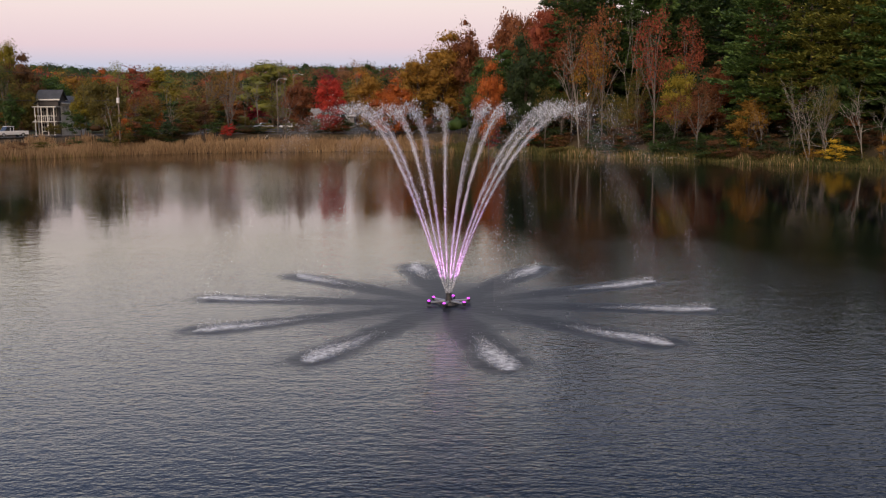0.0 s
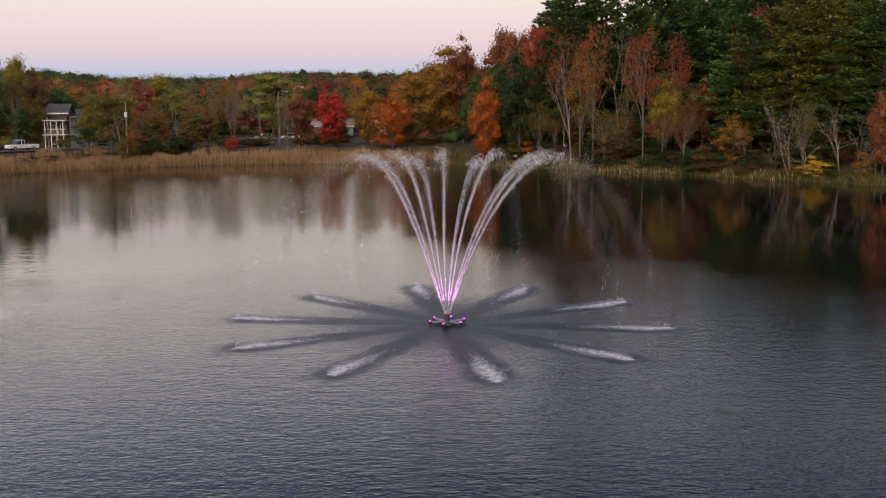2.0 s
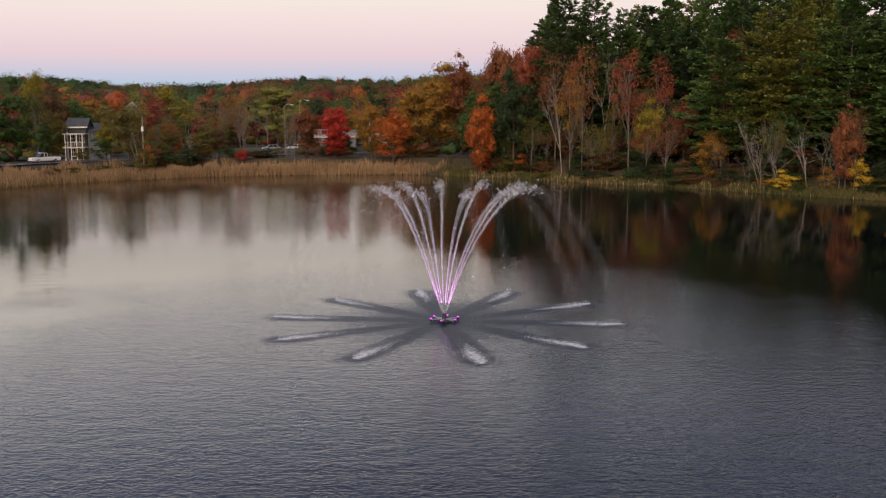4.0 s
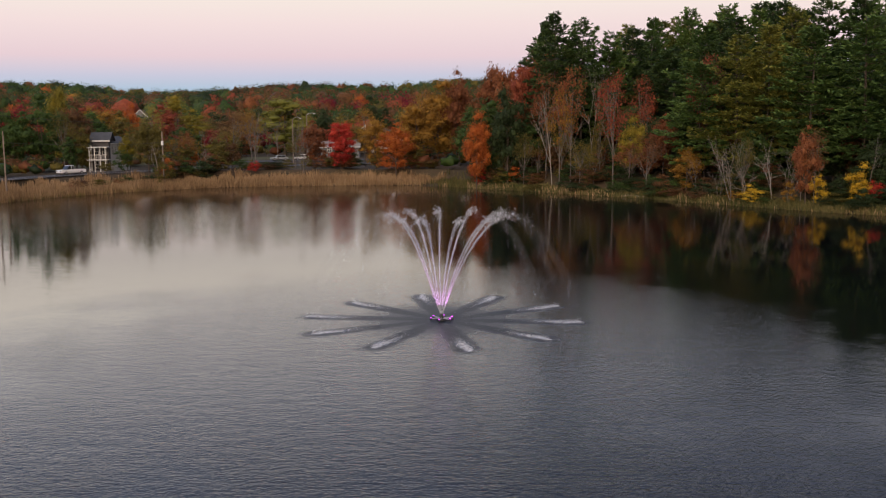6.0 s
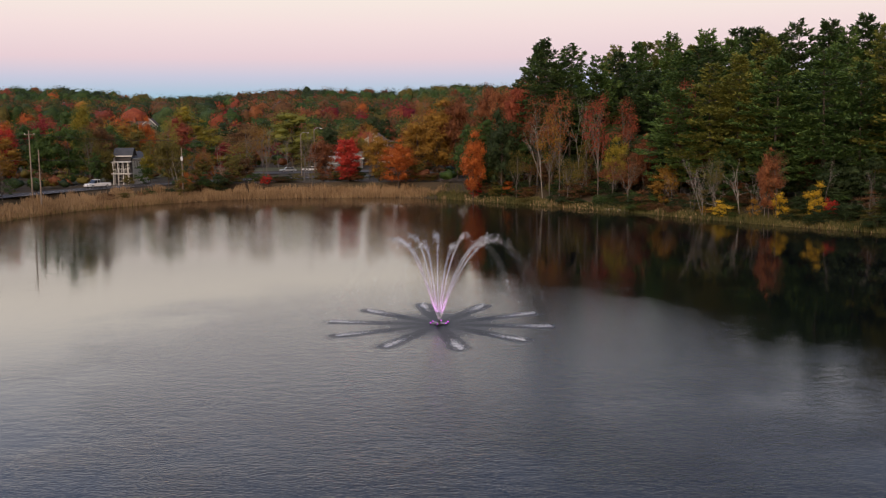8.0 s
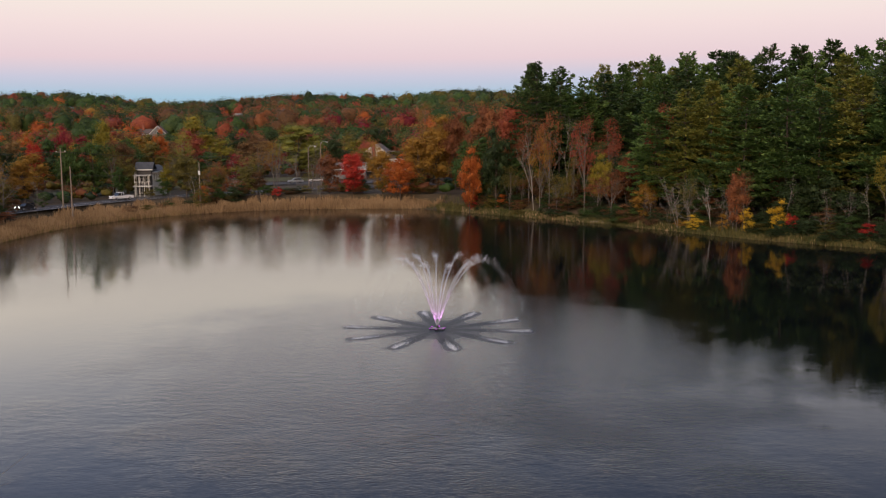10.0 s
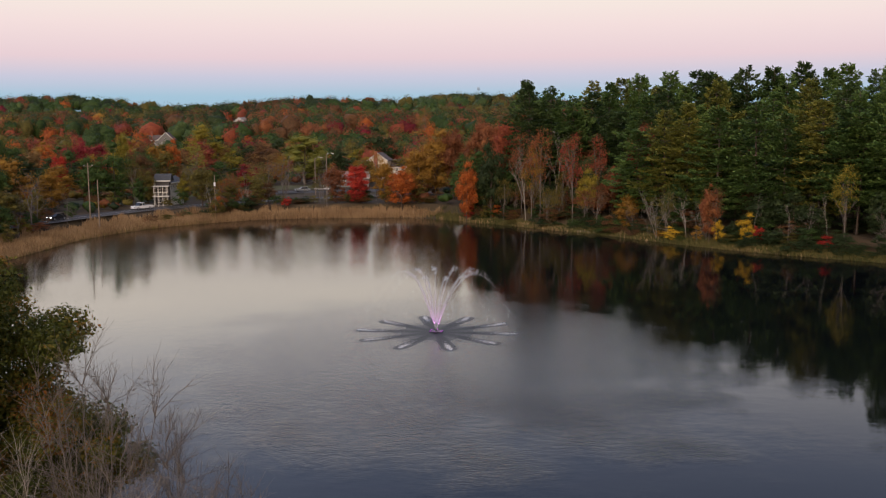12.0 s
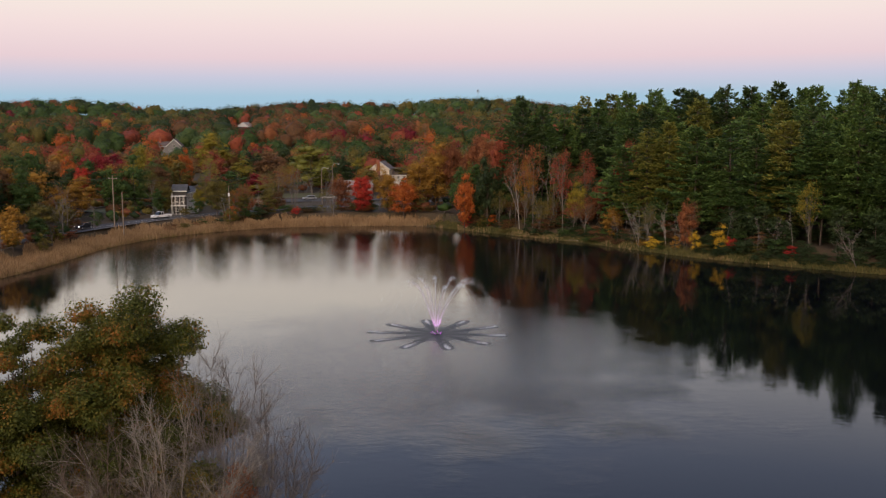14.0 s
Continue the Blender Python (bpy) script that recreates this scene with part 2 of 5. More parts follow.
# cat's paws of light breeze on the open water, none under the wood
paws = span(t, noise_node(t, 0.030, 3, here), 0.38, 0.66, 0.25, 1.0)
open_water = span(t, math_node(t, "ADD", xyz.outputs[0], math_node(t, "MULTIPLY", xyz.outputs[1], 0.22)), 6.0, 34.0, 1.0, 0.5)
lull = math_node(t, "MULTIPLY", math_node(t, "ADD", math_node(t, "MULTIPLY", long_wave, 1.15), math_node(t, "ADD", math_node(t, "MULTIPLY", wavelet, 0.40), math_node(t, "MULTIPLY", ripple, 0.18))), math_node(t, "MULTIPLY", paws, open_water))
stirred = math_node(t, "MULTIPLY", math_node(t, "MULTIPLY", churn, math_node(t, "MAXIMUM", span(t, xyz.outputs[1], -12.0, 30.0, 1.0, 0.30), span(t, xyz.outputs[0], 0.0, 10.0, 0.0, 0.85))), span(t, xyz.outputs[1], -45.0, -14.0, 2.6, 1.0))
chop = math_node(t, "ADD", chop, math_node(t, "MULTIPLY", long_wave, 0.7))
# the reedy end lies open to the breeze
reedy = math_node(t, "MULTIPLY", math_node(t, "MULTIPLY", span(t, xyz.outputs[1], 20.0, 80.0, 0.0, 1.8), span(t, xyz.outputs[1], 88.0, 122.0, 1.0, 0.40)), span(t, xyz.outputs[0], -10.0, 25.0, 1.0, 0.35))
crests = noise_node(t, 3.4, 2.5, here, (0.28, 1.4, 1))
lull = math_node(t, "ADD", lull, math_node(t, "MULTIPLY", math_node(t, "MULTIPLY", crests, 1.25), reedy))
height = math_node(t, "ADD", math_node(t, "MULTIPLY", chop, stirred), math_node(t, "MULTIPLY", lull, 0.55))
bn = t.nodes.new("ShaderNodeBump")
bn.inputs["Distance"].default_value = 0.015
bn.inputs["Strength"].default_value = 1.0
t.links.new(height, bn.inputs["Height"])
t.links.new(bn.outputs[0], b.inputs["Normal"])
# ten radial bands and the middle, beaten dull by falling drops
turn10 = math_node(t, "MULTIPLY", math_node(t, "ADD", math_node(t, "ARCTAN2", xyz.outputs[1], xyz.outputs[0]), radians(7.4)), 10.0)
aside = math_node(t, "MULTIPLY", math_node(t, "MULTIPLY", math_node(t, "ARCCOSINE", math_node(t, "COSINE", turn10)), 0.1), radius)
ragged = math_node(t, "MULTIPLY", math_node(t, "SUBTRACT", noise_node(t, 1.1, 4, here), 0.5), 1.6)
band = math_node(t, "MULTIPLY", span(t, math_node(t, "ADD", aside, math_node(t, "MULTIPLY", ragged, 0.55)), 0.30, 1.45, 1.0, 0.0), span(t, math_node(t, "ADD", radius, ragged), 8.8, 10.8, 1.0, 0.0))
core = span(t, math_node(t, "ADD", radius, math_node(t, "MULTIPLY", ragged, 1.4)), 1.5, 9.0, 0.9, 0.0)
beaten = math_node(t, "MAXIMUM", band, core)
rough = math_node(t, "ADD", math_node(t, "MULTIPLY", beaten, 0.38), math_node(t, "MULTIPLY", churn, 0.02))
t.links.new(math_node(t, "ADD", rough, 0.03), b.inputs["Roughness"])


def spray_material(name, cover, scale, thin=0.5):
    """White water: broken by gaps through which one looks."""
    m, t, b = material(name, 0.35)
    b.inputs["Base Color"].default_value = (0.94, 0.95, 0.96, 1)
    tr = t.nodes.new("ShaderNodeBsdfTranslucent")
    tr.inputs["Color"].default_value = (0.94, 0.95, 0.96, 1)
    mx = t.nodes.new("ShaderNodeMixShader")
    mx.inputs[0].default_value = thin
    t.links.new(b.outputs[0], mx.inputs[1])
    t.links.new(tr.outputs[0], mx.inputs[2])
    clear = t.nodes.new("ShaderNodeBsdfTransparent")
    mc = t.nodes.new("ShaderNodeMixShader")
    gaps = t.nodes.new("ShaderNodeMapRange")
    gaps.inputs["From Min"].default_value, gaps.inputs["From Max"].default_value = 0.35, 0.65
    gaps.inputs["To Min"].default_value, gaps.inputs["To Max"].default_value = cover * 0.25, min(1.0, cover * 1.75)
    t.links.new(noise_node(t, scale, 4), gaps.inputs["Value"])
    t.links.new(gaps.outputs[0], mc.inputs[0])
    t.links.new(clear.outputs[0], mc.inputs[1])
    t.links.new(mx.outputs[0], mc.inputs[2])
    t.links.new(mc.outputs[0], t.nodes["Material Output"].inputs["Surface"])
    return m


JET = spray_material("jet_water", 0.27, 21.0)
DROPS = spray_material("water_drops", 0.70, 9.0)
HAZE = spray_material("fine_spray", 0.085, 2.0)
VEIL = spray_material("falling_veil", 0.013, 4.0)
FOAM = spray_material("splash_foam", 1.5, 5.0, 0.05)
t = FOAM.node_tree
ring = t.nodes.new("ShaderNodeVectorMath")
ring.operation = "LENGTH"
t.links.new(t.nodes.new("ShaderNodeTexCoord").outputs["Object"], ring.inputs[0])
grow = t.nodes.new("ShaderNodeMapRange")
grow.interpolation_type = "SMOOTHSTEP"
grow.inputs["From Min"].default_value, grow.inputs["From Max"].default_value = 4.6, 9.3
t.links.new(ring.outputs["Value"], grow.inputs["Value"])
last = [n for n in t.nodes if n.type == "MIX_SHADER"][-1]
old = last.inputs[0].links[0].from_socket
soft_edge = t.nodes.new("ShaderNodeAttribute")
soft_edge.attribute_name = "cover"
t.links.new(math_node(t, "MULTIPLY", math_node(t, "MULTIPLY", grow.outputs[0], old), soft_edge.outputs["Fac"]), last.inputs[0])

# ---- ground, pond and road ----
SHORE = [(-83, 50), (-81, 62), (-80, 76), (-78.5, 95), (-72, 114), (-61.5, 127), (-48, 136.5), (-28, 140), (-6, 138), (9, 124.5), (23, 111), (34, 99),
         (44, 86), (54, 74), (65, 64), (77, 54.5), (86.5, 47), (98, 30), (103, 0), (98, -32), (84, -60), (54, -72), (20, -74), (-10, -73), (-36, -70),
         (-62, -54), (-80, -24), (-87, 10), (-86, 34)]


def smooth_ring(pts, per):
    """A closed Catmull-Rom curve through the points."""
    p = np.array(pts, float)
    out = []
    for i in range(len(p)):
        a, b, c, d = p[i - 1], p[i], p[(i + 1) % len(p)], p[(i + 2) % len(p)]
        for k in range(per):
            u = k / per
            out.append(0.5 * (2 * b + (c - a) * u + (2 * a - 5 * b + 4 * c - d) * u * u + (3 * b - a - 3 * c + d) * u ** 3))
    return np.array(out)


RING = smooth_ring(SHORE, 6)


def ease(v):
    v = np.clip(v, 0, 1)
    return v * v * (3 - 2 * v)


def off_shore(x, y):
    """Metres from the waterline: plus on land, minus in the pond."""
    x, y = np.atleast_1d(np.asarray(x, float)), np.atleast_1d(np.asarray(y, float))
    a, b = RING, np.roll(RING, -1, 0)
    best = np.full(x.shape, 1e9)
    inside = np.zeros(x.shape, bool)
    for (ax, ay), (bx, by) in zip(a, b):
        ex, ey = bx - ax, by - ay
        u = np.clip(((x - ax) * ex + (y - ay) * ey) / (ex * ex + ey * ey), 0, 1)
        best = np.minimum(best, np.hypot(x - ax - u * ex, y - ay - u * ey))
        if ay != by:
            inside ^= ((ay > y) != (by > y)) & (x < (bx - ax) * (y - ay) / (by - ay) + ax)
    return np.where(inside, -best, best)


def ground_z(x, y):
    x, y = np.atleast_1d(np.asarray(x, float)), np.atleast_1d(np.asarray(y, float))
    d = off_shore(x, y)
    z = np.where(d < 0, np.maximum(d * 0.35, -1.6), 0.28 * ease(d / 1.2) + 0.4 * ease((d - 1) / 5) + 2.3 * ease((d - np.where(x < -3, 6.0, 3.0)) / np.where(x < -3, 3.5, 7.0)))
    far = ease((y - 270) / 300) * 14
    ridge = ease((y - 640) / 330) * (19 + 5 * np.sin(x * 0.011 + 1.2) + 3 * np.sin(x * 0.027)) - ease((x + 40) / 130) * ease((y - 640) / 330) * 7
    return z + np.where(d > 0, far + ridge, 0)


def gz(x, y):
    return float(ground_z(x, y)[0])


def mesh_of(name, verts, faces, mat, smooth=False):
    """A mesh from arrays: all faces have the same number of corners."""
    verts, faces = np.asarray(verts, np.float32), np.asarray(faces, np.int32)
    me = bpy.data.meshes.new(name)
    n, k = faces.shape
    me.vertices.add(len(verts))
    me.vertices.foreach_set("co", verts.ravel())
    me.loops.add(n * k)
    me.loops.foreach_set("vertex_index", faces.ravel())
    me.polygons.add(n)
    me.polygons.foreach_set("loop_start", np.arange(0, n * k, k, dtype=np.int32))
    me.polygons.foreach_set("loop_total", np.full(n, k, np.int32))
    if smooth:
        me.polygons.foreach_set("use_smooth", np.ones(n, bool))
    me.update(calc_edges=True)
    me.materials.append(mat)
    return me


def bm_mesh(name, bm, mat):
    me = bpy.data.meshes.new(name)
    bm.normal_update()
    bm.to_mesh(me)
    bm.free()
    me.materials.append(mat)
    return me


def part(name, data, parent, label=""):
    """One mesh object under a thing or under a part."""
    ob = new(name, data)
    ob.parent = parent
    return tagged(ob, label)


def thing(name, label, category, group="", kind="", m=None, data=None):
    ob = new(name, data)
    if m is not None:
        ob.matrix_basis = m
    if data is None:
        ob.empty_display_size = 0.3
    return tagged(ob, label, category, group, kind)


def box(bm, c, s, rz=0.0, bevel=0.0):
    r = bmesh.ops.create_cube(bm, size=1, matrix=pose(*c, 0, 0, rz) @ Matrix.Diagonal((*s, 1)))
    if bevel:
        edges = list({e for v in r["verts"] for e in v.link_edges})
        bmesh.ops.bevel(bm, geom=edges, offset=bevel, segments=1, affect="EDGES", profile=0.5)


def box_mesh(name, c, s, mat, bevel=0.0, rz=0.0):
    bm = bmesh.new()
    box(bm, c, s, rz, bevel)
    return bm_mesh(name, bm, mat)


def prism(bm, profile, y0, y1, axis="y"):
    """A profile of (x, z) drawn out from y0 to y1."""
    rings = []
    for y in (y0, y1):
        rings.append([bm.verts.new((x, y, z) if axis == "y" else (y, x, z)) for x, z in profile])
    n = len(profile)
    for i in range(n):
        bm.faces.new((rings[0][i], rings[0][(i + 1) % n], rings[1][(i + 1) % n], rings[1][i]))
    bm.faces.new(rings[0][::-1])
    bm.faces.new(rings[1])
    bmesh.ops.recalc_face_normals(bm, faces=bm.faces)


def tubes(lines, sides=6):
    """Tapered round limbs: each line is (points, radii). Verts and quads."""
    V, Q, base = [], [], 0
    ang = np.linspace(0, 2 * np.pi, sides, endpoint=False)
    for pts, rad in lines:
        pts = np.asarray(pts, float)
        d = np.gradient(pts, axis=0)
        d /= np.linalg.norm(d, axis=1)[:, None] + 1e-9
        ref = np.where(np.abs(d[:, 2:3]) > 0.9, [[1.0, 0, 0]], [[0, 0, 1.0]])
        a = np.cross(d, ref)
        a /= np.linalg.norm(a, axis=1)[:, None] + 1e-9
        b = np.cross(d, a)
        r = np.asarray(rad, float)[:, None, None]
        ring = pts[:, None] + r * (np.cos(ang)[None, :, None] * a[:, None] + np.sin(ang)[None, :, None] * b[:, None])
        V.append(ring.reshape(-1, 3))
        n = len(pts)
        i = np.arange(n - 1)[:, None] * sides
        j = np.arange(sides)[None]
        k = (j + 1) % sides
        Q.append(np.stack([i + j, i + k, i + sides + k, i + sides + j], -1).reshape(-1, 4) + base)
        base += n * sides
    return np.concatenate(V), np.concatenate(Q)


def blades(rng, c, out, size, slim=0.55):
    """Pointed leaves at c, leaning towards out: diamonds with a bend, as verts and quads."""
    n = len(c)
    nor = rng.normal(size=(n, 3)) + out * 1.3
    nor /= np.linalg.norm(nor, axis=1)[:, None] + 1e-9
    t = np.cross(nor, rng.normal(size=(n, 3)))
    t /= np.linalg.norm(t, axis=1)[:, None] + 1e-9
    b = np.cross(nor, t)
    s = (size * rng.uniform(0.55, 1.35, n))[:, None]
    V = np.stack([c - t * s * 0.5, c + b * s * slim * 0.5 + nor * s * 0.12, c + t * s * 0.5, c - b * s * slim * 0.5 + nor * s * 0.12], 1).reshape(-1, 3)
    return V, np.arange(n * 4).reshape(-1, 4)


# ground: one sheet to the horizon, finer near the pond
def steps(lo, hi, core_lo, core_hi, fine, grow=1.22):
    mid = list(np.arange(core_lo, core_hi + 0.01, fine))
    a, s = core_lo, fine
    while a > lo:
        s *= grow
        a -= s
        mid.insert(0, a)
    a, s = core_hi, fine
    while a < hi:
        s *= grow
        a += s
        mid.append(a)
    return np.array(mid)


gx, gy = steps(-3500, 3500, -125, 125, 1.6), steps(-2500, 4800, -80, 240, 1.6)
X, Y = np.meshgrid(gx, gy)
Z = ground_z(X.ravel(), Y.ravel()).reshape(X.shape)
Z += np.where(Z > 0.9, 0.16 * np.sin(X * 0.43 + 1.3 * np.sin(Y * 0.31)) * np.cos(Y * 0.37), 0)
idx = np.arange(X.size).reshape(X.shape)
tagged(new("ground", mesh_of("ground", np.stack([X, Y, Z], -1).reshape(-1, 3), np.stack([idx[:-1, :-1], idx[:-1, 1:], idx[1:, 1:], idx[1:, :-1]], -1).reshape(-1, 4), GROUND, True)),
       "dark leaf-strewn ground rising from the pond to wooded hills", "ground", kind="structure")
wv = np.array([(RING[i] * 1.02 + (0, 0)) for i in range(len(RING))])
bm = bmesh.new()
bm.faces.new([bm.verts.new((x, y, 0)) for x, y in wv])
bmesh.ops.triangulate(bm, faces=bm.faces)
tagged(new("water", bm_mesh("water", bm, WATER)), "dark rippled pond water mirroring pink dusk sky", "water", kind="structure")


def strip(path, width, lift, per=8, side=0.0):
    """A band over the ground along a line; side shifts it across."""
    p = np.array(path, float)
    u = np.linspace(0, len(p) - 1, (len(p) - 1) * per + 1)
    q = np.stack([np.interp(u, np.arange(len(p)), p[:, k]) for k in (0, 1)], 1)
    for _ in range(12):
        q[1:-1] = (q[:-2] + 2 * q[1:-1] + q[2:]) / 4
    d = np.gradient(q, axis=0)
    d /= np.linalg.norm(d, axis=1)[:, None]
    nrm = np.stack([-d[:, 1], d[:, 0]], 1)
    rows = []
    mid = ground_z(q[:, 0], q[:, 1])
    for k in (-0.5, 0, 0.5):
        e = q + nrm * (side + k * width)
        rows.append(np.concatenate([e, np.maximum(mid, ground_z(e[:, 0], e[:, 1]))[:, None] + lift], 1))
    n = len(q)
    V = np.concatenate(rows)
    F = [(a * n + i, a * n + i + 1, (a + 1) * n + i + 1, (a + 1) * n + i) for a in range(2) for i in range(n - 1)]
    return V, np.array(F)[:, ::-1]


ROAD = [(-107, 20), (-99, 60), (-94, 88), (-90, 102), (-84.4, 117), (-77.6, 132.5), (-63, 150), (-43, 166), (-14, 178), (-4, 190)]
tagged(new("road", mesh_of("road", *strip(ROAD, 7.5, 0.22), ASPHALT)), "grey asphalt road curving behind the reeds", "road", kind="structure")
tagged(new("kerb", mesh_of("kerb", *strip(ROAD, 0.35, 0.30, side=-3.9), KERB)), "pale concrete kerb along the pond side of the road", "kerb", kind="structure")
tagged(new("trim_road_line", mesh_of("trim_road_line", *strip(ROAD, 0.16, 0.235), LINE_PAINT)), "worn white line on the asphalt road", "road marking", kind="structure")
tagged(new("pavement_parking", mesh_of("pavement_parking", *strip([(-68, 188), (-44, 196), (-18, 200)], 12, 0.20), ASPHALT)), "grey asphalt car park beyond the road", "car park", kind="structure")
tagged(new("ground_lawn", mesh_of("ground_lawn", *strip([(-100, 150), (-92, 166), (-70, 215), (-40, 218)], 22, 0.16), LAWN)), "patchy autumn lawn round the houses", "lawn", kind="structure")

# ---- reeds and shore plants ----


def shore_plants(name, label, mat, count, where, depth, tall, wide, seed, lean=0.25):
    """Upright blades along the waterline, where(x, y) holds."""
    rng = np.random.default_rng(seed)
    i = rng.integers(0, len(RING), count * 3)
    u = rng.random(count * 3)[:, None]
    p = RING[i] * (1 - u) + RING[(i + 1) % len(RING)] * u
    d = RING[(i + 1) % len(RING)] - RING[i]
    d /= np.linalg.norm(d, axis=1)[:, None]
    nrm = np.stack([-d[:, 1], d[:, 0]], 1)
    # the ring runs clockwise, so that its left side is land
    wob = 1 + 0.14 * np.sin(p[:, 0] * 0.6) * np.sin(p[:, 1] * 0.45)
    off = rng.random(len(p)) ** 0.9 * depth * wob - 0.6
    p = p + nrm * off[:, None]
    keep = where(p[:, 0], p[:, 1])
    p, off = p[keep][:count], off[keep][:count]
    n = len(p)
    z = np.maximum(ground_z(p[:, 0], p[:, 1]), -0.15)
    patch = 0.88 + 0.14 * np.sin(p[:, 0] * 0.9 + 2 * np.sin(p[:, 1] * 0.5))
    h = tall * rng.uniform(0.6, 1.15, n) * patch * np.clip(0.72 + 0.28 * off / 2, 0.7, 1)
    a = rng.uniform(0, 2 * np.pi, n)
    w = wide * rng.uniform(0.6, 1.4, n)
    base = np.stack([p[:, 0], p[:, 1], z], 1)
    across = np.stack([np.cos(a), np.sin(a), np.zeros(n)], 1) * w[:, None] * 0.5
    tip = base + np.stack([rng.normal(0, lean, n) * h, rng.normal(0, lean, n) * h, h], 1)
    mid = base * 0.45 + tip * 0.55 + np.stack([np.zeros(n), np.zeros(n), 0.06 * h], 1)
    V = np.stack([base - across, base + across, mid + across * 0.9, tip, mid - across * 0.9], 1).reshape(-1, 3)
    k = np.arange(n)[:, None] * 5
    F = np.concatenate([k + [0, 1, 2], k + [0, 2, 4], k + [4, 2, 3]])
    return thing(name, label, "reeds", kind="stuff", data=mesh_of(name, V, F, mat))


def sift(x, y, share):
    """A fixed scatter that keeps about that share of the plants."""
    return np.modf(np.abs(np.sin(x * 12.9898 + y * 78.233) * 43758.55))[0] < share


shore_plants("cattail_reeds", "dense tan cattail reeds standing along the pond edge", REED, 60000, lambda x, y: (y > 30) & sift(x, y, np.clip((-3 - x + 2.5 * np.sin(y * 0.9)) / 9, 0, 1) ** 0.6), 8.0, 1.75, 0.10, 11, 0.10)
shore_plants("green_reeds", "yellow-green sedge mixed in front of the tan reeds", SEDGE, 7000, lambda x, y: (x < -58) & (y > 25), 2.6, 1.1, 0.10, 12)
shore_plants("tall_sedge", "tall green sedge where the tan reeds thin out", GRASS, 5200, lambda x, y: (y > 60) & (x < 8) & sift(x, y, np.clip((x + 13) / 9, 0, 1)), 7.5, 1.45, 0.09, 14, 0.14)
shore_plants("shore_grass", "green and straw-coloured grass fringing the wooded bank", GRASS, 34000, lambda x, y: (x >= -3) & (y > 20), 4.6, 1.0, 0.10, 13)
shore_plants("straw_reeds", "short straw-coloured reeds in front of the wooded bank", REED, 6500, lambda x, y: (x > 3) & (y > 60) & sift(x, y, np.clip(0.55 + 0.55 * np.sin(x * 0.34), 0.08, 1) * np.clip((48 - x) / 24, 0.12, 1)), 2.4, 1.15, 0.09, 15, 0.16)

# ---- trees ----


def limb(rng, a, b, r0, r1, n=6, wander=0.06, sag=0.0):
    a, b = np.asarray(a, float), np.asarray(b, float)
    u = np.linspace(0, 1, n)[:, None]
    length = np.linalg.norm(b - a)
    w = np.cumsum(rng.normal(0, wander * length / n, (n, 3)), 0) * np.sin(np.pi * u * 0.5)
    p = a + (b - a) * u + w
    p[:, 2] += sag * length * np.sin(np.pi * u[:, 0])
    p[0] = a
    return p, r0 + (r1 - r0) * u[:, 0]


bm = bmesh.new()
bmesh.ops.create_icosphere(bm, subdivisions=2, radius=1)
bm.verts.ensure_lookup_table()
BALL = np.array([v.co[:] for v in bm.verts]), np.array([[v.index for v in f.verts] for f in bm.faces])
bm.free()


def broad_tree(seed, leaves, leaf, lobes, low=0.25, fill=0.9, trunk=0.22, H=15.0, W=10.0, core=0.0, limbs=12, lobe=(0.10, 0.19), loose=0.30, spread=(0.45, 0.86)):
    """Trunk with limbs, and a crown of leafy lobes: the two meshes."""
    rng = np.random.default_rng(seed)
    c0, cz, rz = low * H, (1 + low) / 2 * H, (1 - low) / 2 * H
    cs, rs = [], []
    for i in range(lobes):
        v = rng.normal(size=3)
        v /= np.linalg.norm(v)
        k = rng.uniform(*spread)
        taper = 1 - 0.35 * max(0, v[2])
        cs.append((v[0] * k * W / 2 * taper, v[1] * k * W / 2 * taper, cz + v[2] * k * rz))
        rs.append(W * rng.uniform(*lobe))
    cs, rs = np.array(cs), np.array(rs)
    w = rs ** 2
    pick = rng.choice(lobes, leaves, p=w / w.sum())
    v = rng.normal(size=(leaves, 3))
    v /= np.linalg.norm(v, axis=1)[:, None]
    v[:, 2] = np.where(v[:, 2] < -0.2, v[:, 2] * 0.6, v[:, 2])
    rad = rs[pick] * np.clip(rng.normal(fill, loose, leaves), 0.1, 1.45)
    c = cs[pick] + v * rad[:, None] * (1, 1, 0.8)
    cv, cf = blades(rng, c, v + (0, 0, 0.4), leaf)
    cf = np.concatenate([cf[:, [0, 1, 2]], cf[:, [0, 2, 3]]])
    if core:
        # dense inner foliage of each lobe, ragged
        bv, bf = BALL
        for k in range(lobes):
            lump = core * rs[k] * (1 + rng.normal(0, 0.20, len(bv)))[:, None]
            cf = np.concatenate([cf, bf + len(cv)])
            cv = np.concatenate([cv, cs[k] + bv * lump * (1, 1, 0.8)])
    top = np.array((rng.normal(0, 0.2), rng.normal(0, 0.2), H * 0.78))
    lines = [limb(rng, (0, 0, -0.3), top, trunk, 0.03, 12, 0.05)]
    main = lines[0][0]
    for k in rng.choice(lobes, min(lobes, limbs), replace=False):
        j = int(np.clip((cs[k][2] / H * 0.62) * 12, 2, 10))
        bough = limb(rng, main[j], main[j] * 0.15 + cs[k] * 0.85, trunk * 0.42 * (1 - j / 14), 0.02, 6, 0.07, 0.05)
        lines.append(bough)
        for _ in range(2):
            lines.append(limb(rng, bough[0][3], cs[k] + rng.normal(0, rs[k] * 0.4, 3), 0.035, 0.01, 4, 0.05))
    return tubes(lines, 5), (cv, cf)


